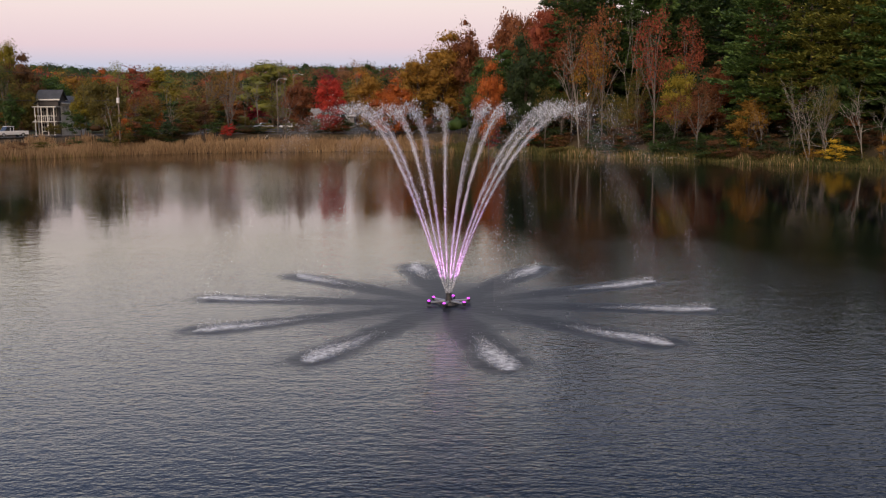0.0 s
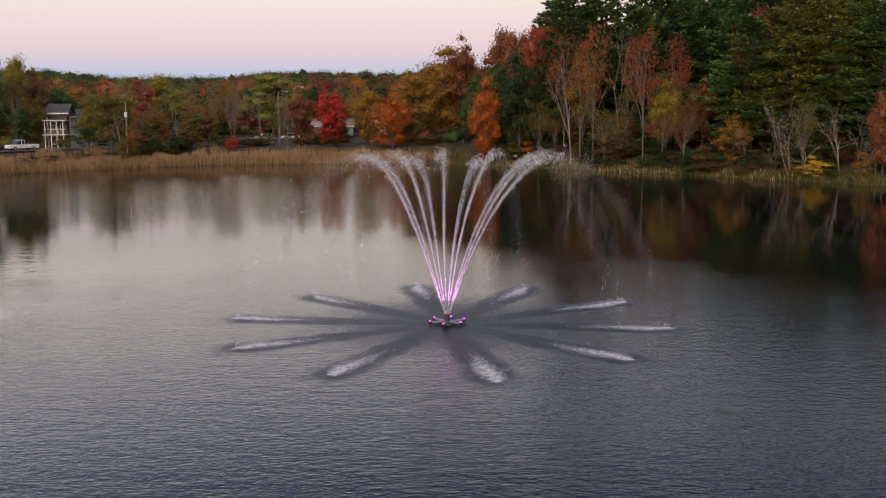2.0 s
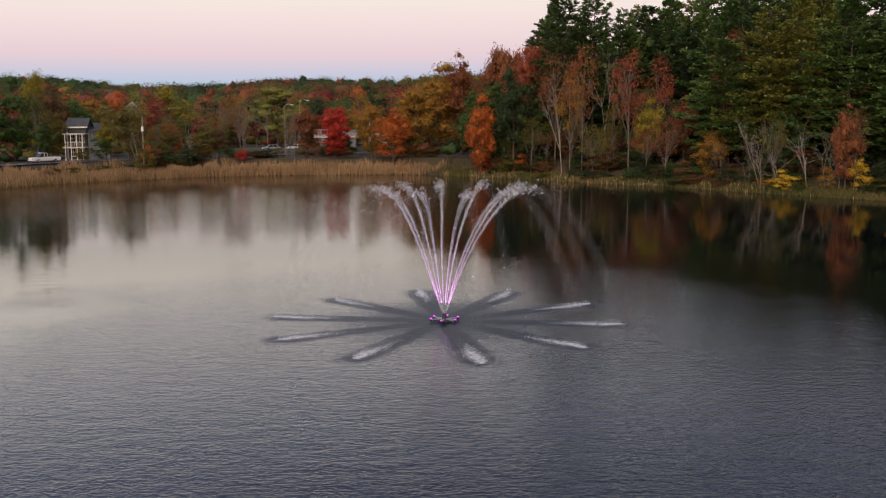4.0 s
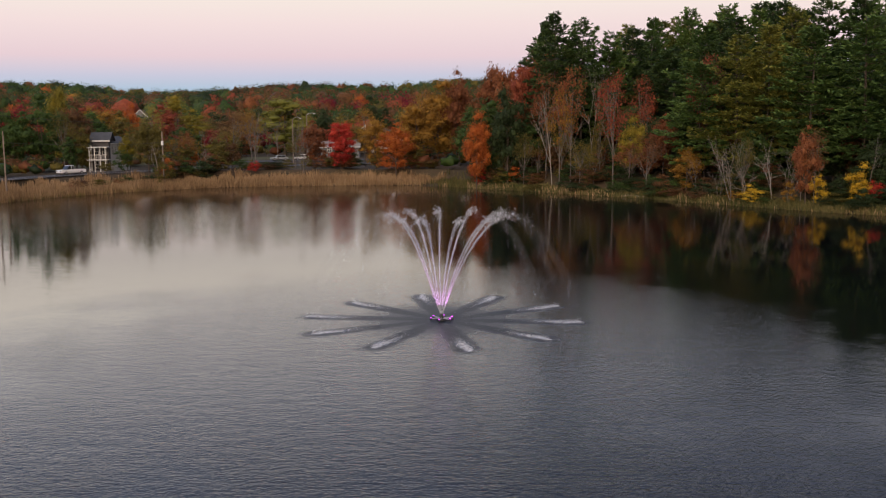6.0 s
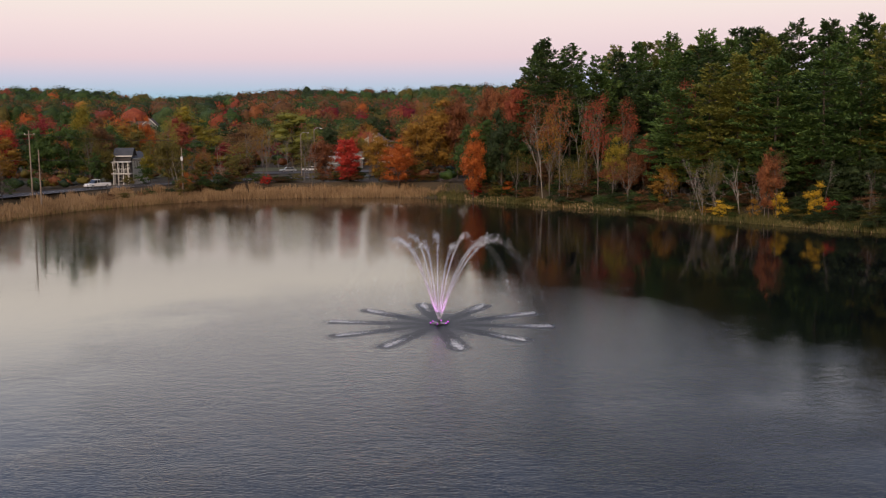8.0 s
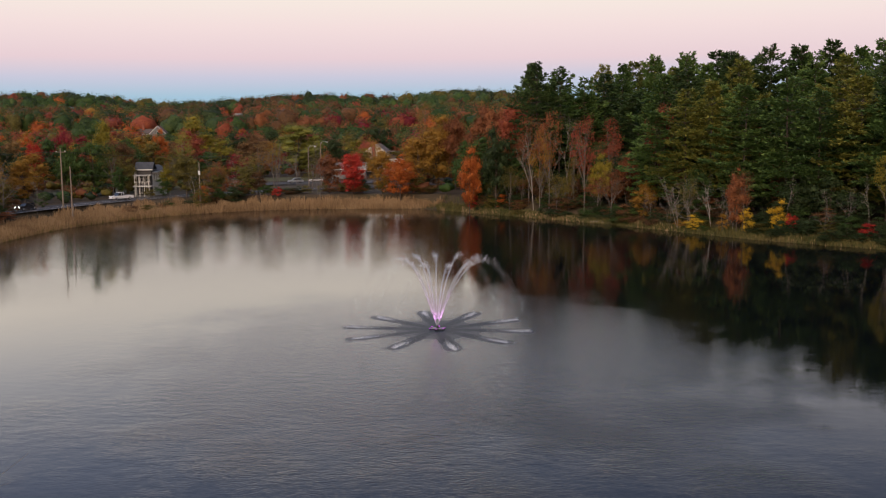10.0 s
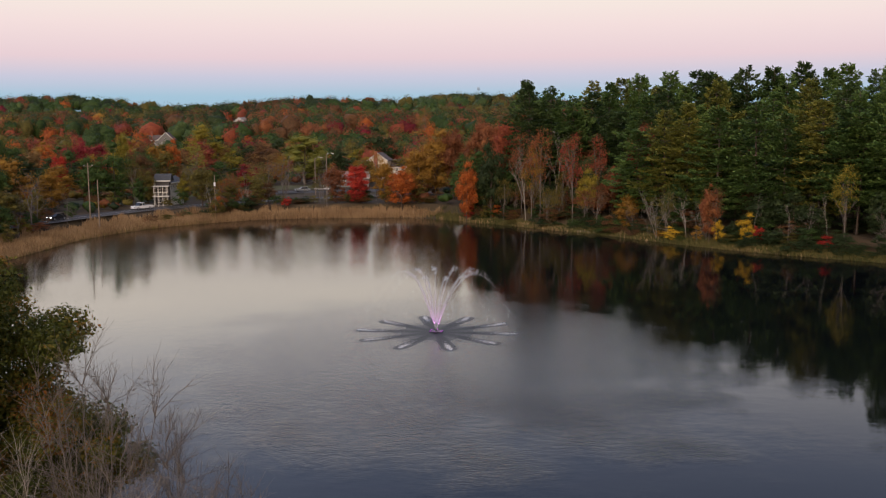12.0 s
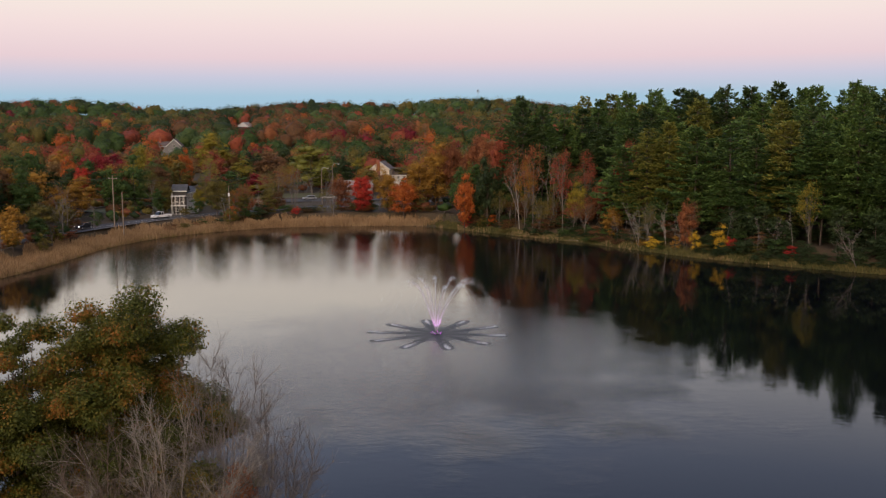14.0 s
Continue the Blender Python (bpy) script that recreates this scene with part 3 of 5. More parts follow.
def bare_tree(seed, H=12.0, W=7.0, stems=2, twigs=4, trunk=0.10, lean=0.12, wild=0.46, more=0.6, first=0.42, thin=0.64, up=0.06):
    """A leafless tree: stems that fork down to twigs."""
    rng = np.random.default_rng(seed)
    lines = []

    def fork(a, d, length, r, depth):
        b = a + d * length
        pts = limb(rng, a, b, r, r * 0.6, 5 if depth > 2 else 4, 0.16)
        lines.append(pts)
        if depth == 0:
            return
        for k in range(2 + int(rng.random() + more)):
            j = rng.integers(2, len(pts[0]))
            nd = d + rng.normal(0, wild, 3)
            nd[2] = max(nd[2], -0.05 if up > 0 else -0.3) + up
            nd /= np.linalg.norm(nd)
            fork(pts[0][j], nd, length * rng.uniform(0.55, 0.82), r * thin, depth - 1)

    for s in range(stems):
        d = np.array((rng.normal(0, lean), rng.normal(0, lean), 1.0))
        d /= np.linalg.norm(d)
        fork(np.array((rng.normal(0, 0.15), rng.normal(0, 0.15), -0.2)), d, H * first, trunk, twigs)
    thick, fine = [q for q in lines if q[1][0] > 0.03], [q for q in lines if q[1][0] <= 0.03]
    V, Q = tubes(thick, 5)
    cut, qcut = len(V), len(Q)
    if fine:
        fv, fq = tubes(fine, 3)
        V, Q = np.concatenate([V, fv]), np.concatenate([Q, fq + len(V)])
    grow = H / np.quantile(V[:, 2], 0.995)
    V *= (grow if up < 0 else 1.0, grow if up < 0 else 1.0, grow)
    V[:, 2] = np.where(V[:, 2] > H, H + (V[:, 2] - H) * 0.2, V[:, 2])
    r = np.hypot(V[:, 0], V[:, 1]) / (W / 2 / np.quantile(np.hypot(V[:, 0], V[:, 1]), 0.90)) ** -1
    V[:, :2] *= (np.where(r > W / 2, W / 2 + (r - W / 2) * 0.3, r) / np.maximum(np.hypot(V[:, 0], V[:, 1]), 1e-6))[:, None]
    return (V[:cut], Q[:qcut]), (V[cut:], Q[qcut:] - cut)


def pine_tree(seed, H=30.0, W=9.0, low=0.26):
    """A white pine: straight trunk, level whorls of boughs that carry flat pads of needles, ragged top."""
    rng = np.random.default_rng(seed)
    lines = [limb(rng, (0, 0, -0.4), (rng.normal(0, 0.3), rng.normal(0, 0.3), H * 0.99), 0.34, 0.04, 14, 0.02)]
    C, D = [], []
    z = H * 0.12
    while z < H * 0.985:
        u = (z / H - low) / (1 - low)
        if u < 0:
            for _ in range(rng.integers(1, 3)):
                a = rng.uniform(0, 2 * np.pi)
                L = rng.uniform(0.8, 2.2)
                lines.append(limb(rng, (0, 0, z), (np.cos(a) * L, np.sin(a) * L, z + rng.normal(0, 0.2)), 0.04, 0.012, 4, 0.1))
            z += rng.uniform(0.9, 1.5)
            continue
        reach = W / 2 * (0.55 + 0.75 * np.sin(np.pi * min(1, u * 0.78 + 0.22))) * (1 - u ** 2.6 * 0.78)
        a0 = rng.uniform(0, 2 * np.pi)
        n = rng.integers(5, 8)
        for k in range(n):
            a = a0 + 2 * np.pi * k / n + rng.normal(0, 0.3)
            L = reach * rng.uniform(0.5, 1.25)
            rise = L * (0.02 + 0.75 * u ** 2) + rng.normal(0, 0.5)
            p, r = limb(rng, (0, 0, z), (np.cos(a) * L, np.sin(a) * L, z + rise), 0.06, 0.015, 5, 0.08, -0.04)
            lines.append((p, r))
            m = max(6, int(L * 5.4))
            v = 0.30 + 0.75 * rng.random(m) ** 0.8
            j = np.clip(v * 4, 0, 3.999)
            i = j.astype(int)
            q = p[i] + (p[np.minimum(i + 1, 4)] - p[i]) * (j - i)[:, None]
            # the pad is widest two thirds of the way out
            half = 0.38 * L * np.sin(np.pi * np.clip(v * 0.78, 0, 1)) + 0.15
            off = rng.uniform(-1, 1, m) * half
            q += np.stack([-np.sin(a) * off, np.cos(a) * off, rng.normal(0, 0.19, m) - 0.20 * np.abs(off)], 1)
            C.append(q)
            D.append(np.tile((np.cos(a), np.sin(a), 0.42), (m, 1)) + np.stack([-np.sin(a) * off, np.cos(a) * off, 0 * off], 1) * 0.7)
        z += rng.uniform(1.35, 2.1) * (1 - 0.42 * u)
    C, D = np.concatenate(C), np.concatenate(D)
    # each tuft is a spray of needle fans
    per = 8
    c = np.repeat(C, per, 0)
    d = np.repeat(D, per, 0) + rng.normal(0, 0.65, (len(c), 3)) * (1, 1, 0.42)
    d /= np.linalg.norm(d, axis=1)[:, None]
    s = rng.uniform(0.45, 1.0, len(c))[:, None]
    side = np.cross(d, rng.normal(size=d.shape) * (0.5, 0.5, 1.0))
    side /= np.linalg.norm(side, axis=1)[:, None] + 1e-9
    V = np.stack([c - side * s * 0.05, c + d * s * 0.6 + side * s * 0.15, c + d * s, c + d * s * 0.6 - side * s * 0.15], 1).reshape(-1, 3)
    return tubes(lines, 3), (V, np.arange(len(c) * 4).reshape(-1, 4))


def fan_tree(seed, H, W, stems, boughs=22, twigs=15, trunk=0.045):
    """A leafless many-stemmed tree that opens like a fan: stems, then boughs and fine twigs."""
    rng = np.random.default_rng(seed)
    thick, fine = [], []
    u = np.linspace(0, 1, 12)[:, None]
    for k in range(stems):
        a = 2 * np.pi * (k + rng.uniform(-0.3, 0.3)) / stems
        out = rng.uniform(0.15, 1.0)
        tip = np.array((np.cos(a) * W / 2 * out, np.sin(a) * W / 2 * out, H * (1.0 - 0.50 * out ** 2) * rng.uniform(0.80, 0.96)))
        knee = np.array((tip[0] * 0.44, tip[1] * 0.44, tip[2] * 0.50 + H * 0.07))
        base = np.array((np.cos(a) * 0.25, np.sin(a) * 0.25, -0.2))
        p = (1 - u) ** 2 * base + 2 * u * (1 - u) * knee + u * u * tip + np.cumsum(rng.normal(0, 0.05, (12, 3)), 0)
        thick.append((p, np.linspace(trunk, 0.010, 12)))
        for _ in range(boughs):
            j = rng.integers(3, 12)
            way = p[j] - p[j - 1]
            way = way / np.linalg.norm(way) + rng.normal(0, 0.55, 3) + (np.cos(a) * 0.2, np.sin(a) * 0.2, 0.05)
            way /= np.linalg.norm(way)
            L = H * rng.uniform(0.12, 0.27) * (1.25 - 0.07 * j)
            b, r = limb(rng, p[j], p[j] + way * L, 0.016, 0.005, 6, 0.16, 0.04)
            (thick if r[0] > 0.03 else fine).append((b, r))
            for _ in range(twigs):
                i = rng.integers(1, 6)
                v = way + rng.normal(0, 0.50, 3)
                v /= np.linalg.norm(v)
                fine.append(limb(rng, b[i], b[i] + v * rng.uniform(0.35, 1.15), 0.006, 0.003, 4, 0.12))
    return tubes(thick, 6), tubes(fine, 3)


STOCK = {}


def stock(kind, variant):
    """The meshes of one kind of tree, built once."""
    key = (kind, variant)
    if key not in STOCK:
        s = 100 * variant + 7
        if kind == "pine":
            tr, cr = pine_tree(s + 1, low=0.26 if variant < 4 else 0.12)
        elif kind == "maple":
            tr, cr = broad_tree(s + 2, 8500, 0.33, 54, 0.05, core=0.42, lobe=(0.09, 0.17), loose=0.30, spread=(0.35, 0.84))
        elif kind == "sparse":
            tr, cr = broad_tree(s + 3, 2300, 0.30, 40, 0.34, 1.0, 0.18, lobe=(0.07, 0.15))
        elif kind == "oak":
            tr, cr = broad_tree(s + 4, 8500, 0.33, 58, 0.03, core=0.45, lobe=(0.09, 0.17), loose=0.30, spread=(0.35, 0.84))
        elif kind == "willow":
            tr, cr = broad_tree(s + 5, 4200, 0.38, 44, 0.12, 0.9, core=0.55)
        elif kind == "shrub":
            tr, cr = broad_tree(s + 6, 2600, 0.42, 24, 0.0, 0.9, 0.10, limbs=4, core=0.4)
        elif kind == "wood":
            tr, cr = broad_tree(s + 9, 3600, 0.44, 38, 0.03, 0.9, 0.22, limbs=5, core=0.45)
        elif kind == "bare":
            tr, cr = bare_tree(s + 8, stems=1 + variant % 2, lean=0.10 + 0.06 * (variant % 3))
        STOCK[key] = (mesh_of(kind + "_trunk", *tr, BARK, True), mesh_of(kind + "_crown", *cr, LEAF["green"]) if cr else None)
    return STOCK[key]


SIZE = {"pine": (30.0, 9.0), "bare": (12.0, 7.0)}
SAID = {"red": "bright red", "redrust": "brick red", "magenta": "deep crimson", "orange": "bright orange", "rust": "rust-brown", "gold": "golden orange", "yellow": "yellow",
        "yellowgreen": "yellow-green", "lime": "pale lime green", "olive": "olive green", "tan": "thin tan", "brown": "dull brown", "green": "mid-green",
        "darkgreen": "dark green", "pine": "deep green", "pineyellow": "yellowing green", "pinedark": "dark green", "white": "pale bark", "grey": "grey bark"}
KIND = {"wood": ("woodland_tree", "woodland tree with {} autumn leaves on the far bank", "tree"), "pine": ("pine_tree", "tall white pine with {} needles on the bank", "pine tree"), "maple": ("maple_tree", "autumn tree with {} leaves near the pond", "tree"),
        "sparse": ("thinning_tree", "half-bare autumn tree with {} leaves and pale limbs", "tree"), "oak": ("oak_tree", "rounded tree with {} leaves near the pond", "tree"),
        "willow": ("willow_tree", "broad {} willow beyond the road", "tree"), "shrub": ("shrub", "low shrub with {} leaves on the pond bank", "shrub"),
        "bare": ("bare_tree", "leafless tree with {} leaning over the bank", "bare tree")}
count = 0


def plant(kind, colour, x, y, h, w, variant=None, bark=None, turn=None, lean=(0, 0), group=""):
    """One tree or shrub on the ground at x, y, h metres tall and w wide."""
    global count
    count += 1
    v = count % 4 if variant is None else variant
    trunk, crown = stock(kind, v)
    H, W = SIZE.get(kind, (15.0, 10.0))
    name, label, cat = KIND[kind]
    rz = (count * 137.5) % 360 if turn is None else turn
    m = pose(x, y, gz(x, y) - 0.05, lean[0], lean[1], 0) @ pose(0, 0, 0, 0, 0, rz) @ Matrix.Diagonal((w / W, w / W, h / H, 1))
    ob = thing(name, label.format(SAID[colour]), cat, group, m=m)
    tr = part("trunk", trunk, ob)
    tr.material_slots[0].link = "OBJECT"
    tr.material_slots[0].material = bark or {"white": BARK_WHITE, "grey": BARK_GREY}.get(colour, BARK_GREY if kind == "sparse" else BARK)
    if kind == "bare":
        tw = tagged(part("twig_crown", crown, ob), kind="stuff")
        tw.material_slots[0].link = "OBJECT"
        tw.material_slots[0].material = tr.material_slots[0].material
    else:
        cr = part("crown", crown, ob)
        cr.material_slots[0].link = "OBJECT"
        cr.material_slots[0].material = LEAF[colour]
    return ob


# trees that stand out along the wooded bank
plant("maple", "red", -24.2, 150.5, 12.0, 8.4, 0)
plant("shrub", "red", -24.6, 149.6, 6.0, 6.0, 1)
plant("maple", "orange", -12.3, 147.0, 13.4, 10.0, 1)
plant("maple", "gold", -3.4, 163.0, 22.5, 15.5, 2)
plant("maple", "gold", -8.0, 158.0, 16.0, 11.0, 3)
plant("oak", "darkgreen", 11.0, 128.0, 21.5, 8.8, 0)
plant("oak", "darkgreen", 13.5, 130.5, 12.5, 8.0, 1)
plant("oak", "green", 4.5, 143.0, 15.5, 9.0, 1)
plant("maple", "orange", 4.9, 128.4, 17.4, 6.2, 2)
plant("shrub", "orange", 4.8, 131.0, 9.0, 4.4, 0)
plant("shrub", "red", 5.6, 130.4, 4.6, 4.2, 0)
plant("shrub", "orange", 12.4, 127.5, 4.0, 3.4, 1)
plant("maple", "redrust", 15.3, 136.0, 24.5, 9.0, 3)
plant("maple", "rust", 12.0, 143.0, 24.5, 9.0, 0)
plant("sparse", "rust", 18.3, 125.5, 22.5, 8.0, 0)
plant("sparse", "rust", 22.4, 119.5, 23.4, 8.0, 1)
plant("sparse", "gold", 20.4, 120.0, 19.0, 7.0, 3)
plant("sparse", "redrust", 29.4, 113.0, 21.6, 8.0, 2)
plant("sparse", "redrust", 43.9, 105.0, 23.0, 7.0, 1)
plant("sparse", "redrust", 36.0, 122.0, 19.0, 7.0, 3)
plant("maple", "rust", 9.0, 149.0, 25.5, 10.0, 0)
plant("maple", "rust", 20.0, 152.0, 27.5, 12.0, 2)
plant("oak", "green", 8.0, 134.5, 16.5, 12.0, 2)
plant("oak", "green", 16.0, 131.0, 13.0, 9.0, 3)
plant("maple", "rust", 1.5, 161.0, 25.0, 10.0, 1)
plant("maple", "redrust", 16.5, 143.0, 27.0, 10.0, 1)
plant("maple", "yellowgreen", 32.8, 112.5, 13.0, 5.6, 2)
plant("sparse", "rust", 31.7, 110.0, 8.8, 8.0, 0)
plant("maple", "rust", 38.5, 113.0, 13.0, 6.5, 1)
plant("maple", "gold", 39.6, 99.6, 8.7, 6.6, 3)
plant("bare", "white", 19.2, 121.5, 20.1, 8.5, 0)
plant("bare", "white", 26.7, 118.5, 20.4, 8.0, 1)
plant("bare", "white", 23.4, 119.5, 12.0, 3.4, 2)
plant("bare", "white", 43.9, 87.6, 11.2, 6.5, 1, lean=(0, -14))
plant("bare", "white", 46.5, 89.0, 9.5, 6.0, 3, lean=(0, -8))
plant("bare", "white", 49.4, 84.8, 10.3, 6.4, 0)
plant("bare", "white", 50.9, 82.2, 8.7, 4.6, 1)
plant("bare", "white", 52.4, 81.4, 9.4, 4.0, 3)
plant("maple", "rust", 52.6, 79.8, 13.6, 5.0, 1)
plant("shrub", "yellow", 46.2, 85.4, 3.2, 4.4, 2)
plant("shrub", "gold", 44.6, 88.2, 2.4, 3.6, 3)
plant("shrub", "yellow", 53.9, 78.6, 5.4, 3.3, 0)
plant("shrub", "gold", 50.4, 80.6, 4.2, 2.6, 1)
plant("shrub", "yellow", 58.1, 75.4, 6.7, 4.0, 2, lean=(0, 9))
plant("bare", "grey", 59.9, 75.2, 10.2, 3.6, 2)
plant("shrub", "red", 60.6, 74.5, 4.4, 2.8, 3)
plant("bare", "grey", 64.8, 69.6, 8.4, 3.6, 3)
plant("bare", "grey", 67.9, 68.0, 8.6, 4.4, 1)
plant("bare", "white", 70.8, 65.9, 10.8, 3.4, 2)
plant("sparse", "yellowgreen", 73.6, 65.5, 16.0, 5.5, 1)
plant("shrub", "red", 70.2, 65.0, 3.4, 3.8, 1)
plant("bare", "grey", 79.3, 54.6, 10.0, 8.0, 1, lean=(0, -20))
plant("bare", "grey", 84.5, 50.5, 9.0, 4.0, 0)

# the far bank, along the road and the houses
plant("oak", "green", -106, 116, 19.5, 11.0, 2)
plant("maple", "olive", -89.5, 84, 10.5, 8.5, 1)
plant("shrub", "olive", -86.0, 76, 5.0, 4.0, 2)
plant("bare", "grey", -86.8, 90, 13.3, 10.0, 0)
plant("bare", "grey", -88.5, 96, 12.0, 8.0, 3)
plant("bare", "grey", -87.0, 83, 9.0, 6.0, 1)
plant("maple", "gold", -98.5, 128, 11.0, 9.0, 3)
plant("maple", "red", -106, 152, 15.5, 6.0, 0)
plant("maple", "magenta", -122, 210, 20.0, 8.0, 1)
plant("oak", "green", -89.5, 147, 18.5, 12.0, 3)
plant("oak", "green", -95.5, 146, 15.0, 8.0, 0)
plant("maple", "brown", -84.4, 153, 18.0, 8.6, 2)
plant("shrub", "brown", -85.0, 152, 10.0, 6.0, 1)
plant("wood", "yellowgreen", -81.0, 158, 8.6, 3.6, 1)
plant("sparse", "lime", -77.5, 187, 17.0, 7.0, 1)
plant("maple", "yellowgreen", -95.5, 170, 21.5, 8.0, 3)
plant("sparse", "olive", -82.5, 141.5, 14.0, 6.5, 1)
plant("shrub", "olive", -80.5, 143, 6.5, 4.0, 1)
plant("maple", "olive", -79.2, 142.6, 11.0, 4.6, 2)
plant("shrub", "green", -70.6, 142.0, 5.6, 5.0, 0)
plant("sparse", "olive", -70.0, 146.5, 11.5, 5.5, 2)
plant("shrub", "olive", -73.0, 139.6, 3.2, 3.6, 3)
plant("maple", "yellowgreen", -70.6, 146.0, 9.5, 4.6, 1)
plant("oak", "green", -80.4, 139.8, 9.0, 4.6, 1)
plant("maple", "olive", -64.4, 141, 13.0, 8.0, 1)
plant("shrub", "olive", -58.8, 133.4, 7.0, 5.0, 2)
plant("wood", "olive", -69.5, 160, 11.0, 7.0, 1)
plant("bare", "white", -60.3, 134.4, 10.5, 3.8, 0)
plant("shrub", "orange", -59.2, 137.1, 6.4, 2.8, 1)
plant("shrub", "orange", -64.0, 166.0, 6.4, 3.6, 2)
plant("shrub", "orange", -57.0, 150.0, 5.4, 3.0, 3)
plant("shrub", "darkgreen", -52.0, 141.5, 6.6, 6.4, 0)
plant("shrub", "green", -56.4, 141.0, 4.4, 4.4, 2)
plant("shrub", "red", -43.0, 146.5, 3.6, 3.2, 3)
plant("sparse", "tan", -51.0, 160.5, 15.1, 13.4, 0)
plant("sparse", "gold", -47.0, 163.0, 14.6, 8.0, 1)
plant("bare", "grey", -46.0, 158.7, 14.0, 9.0, 1)
plant("bare", "grey", -40.0, 160.0, 13.0, 7.0, 0)
plant("willow", "lime", -51.3, 232, 18.4, 20.0, 0)
plant("willow", "lime", -46.0, 233, 15.0, 12.0, 1)
plant("oak", "darkgreen", -39.4, 228, 16.0, 9.5, 1)
plant("bare", "grey", -32.4, 147.2, 15.3, 6.4, 3)
plant("maple", "rust", -31.0, 154.5, 12.4, 8.2, 1)
plant("maple", "gold", -17.0, 151.5, 12.6, 8.1, 0)
plant("sparse", "gold", -20.0, 157.5, 15.0, 6.0, 2)
plant("maple", "orange", -99, 235, 19.0, 6.0, 2)
plant("oak", "brown", -72.8, 262, 16.0, 13.6, 0)
plant("maple", "magenta", -89.3, 302, 13.2, 11.0, 1)
plant("oak", "yellowgreen", -113, 332, 21.0, 20.0, 2)
plant("maple", "orange", -188, 705, 16.0, 10.0, 0)
plant("oak", "darkgreen", -30.4, 296, 21.5, 15.0, 3)
plant("sparse", "olive", -14.6, 420, 24.0, 10.0, 1)
plant("sparse", "tan", -10.8, 240, 19.2, 11.0, 0)
plant("maple", "orange", -6.0, 255, 20.0, 10.0, 1)

rng = random.Random(41)
# a low hedge between reeds and road, lowest before the car park
for i in range(70):
    x = -74 + 72 * rng.uniform(0, 1)
    y = float(np.interp(x, [-78, -72, -61, -48, -28, -2], [118, 122.5, 138, 148.5, 152, 150])) + rng.uniform(-1.5, 2)
    low = 0.75 if -47 < x < -27 else 0.62 if x < -66 else 1.0
    plant("shrub", rng.choice(["darkgreen", "green", "olive", "brown", "rust", "olive"]), x, y, rng.uniform(1.8, 4.0) * low, rng.uniform(3.5, 5.5))
for i in range(5):
    x = rng.choice([rng.uniform(-64, -48), rng.uniform(-26, -8)])
    y = float(np.interp(x, [-78, -61, -48, -28, -2], [124, 141, 150, 153, 151])) + rng.uniform(-1, 2.5)
    plant("wood", rng.choice(["olive", "brown", "rust", "darkgreen", "gold", "olive"]), x, y, rng.uniform(5, 8), rng.uniform(5, 7))
# scrub between the reeds and the road further round
for i in range(26):
    y = rng.uniform(48, 112)
    x = float(np.interp(y, [45, 76, 95, 114], [-92, -90, -88.5, -85])) + rng.uniform(-2.5, 2)
    r = rng.random()
    if r < 0.55:
        plant("shrub", rng.choice(["olive", "yellowgreen", "brown", "rust", "green"]), x, y, rng.uniform(1.8, 4.5), rng.uniform(3, 5))
    elif r < 0.85:
        plant("bare", "grey", x, y, rng.uniform(6, 11), rng.uniform(4, 7))
    else:
        plant("wood", rng.choice(["olive", "green", "gold"]), x, y, rng.uniform(6, 10), rng.uniform(5, 8))
for i in range(20):
    x, y = rng.uniform(-132, -103), rng.uniform(66, 150)
    plant("wood", rng.choice(["orange", "green", "olive", "green", "brown", "darkgreen", "gold", "darkgreen"]), x - max(0, 100 - y) * 0.25, y, rng.uniform(12, 19), rng.uniform(9, 13))
# tall old trees behind the road where it comes in
for x, y, h, w, c in ((-106, 74, 16, 10, "darkgreen"), (-107, 86, 17.5, 11, "brown"), (-109, 98, 18, 11, "darkgreen"), (-104, 108, 16, 9, "green"), (-112, 110, 19, 11, "brown"), (-110, 62, 16, 10, "green")):
    plant("oak", c, x, y, h, w)
# thin trees standing in the verge
for i in range(16):
    x = rng.uniform(-66, -24)
    y = float(np.interp(x, [-78, -61, -48, -28], [126, 142, 151, 154])) + rng.uniform(-1, 3)
    if rng.random() < 0.5:
        plant("bare", rng.choice(["grey", "white", "grey"]), x, y, rng.uniform(8, 13), rng.uniform(3, 5))
    else:
        plant("sparse", rng.choice(["tan", "olive", "rust", "gold"]), x, y + 3, rng.uniform(7, 11), rng.uniform(4, 7))

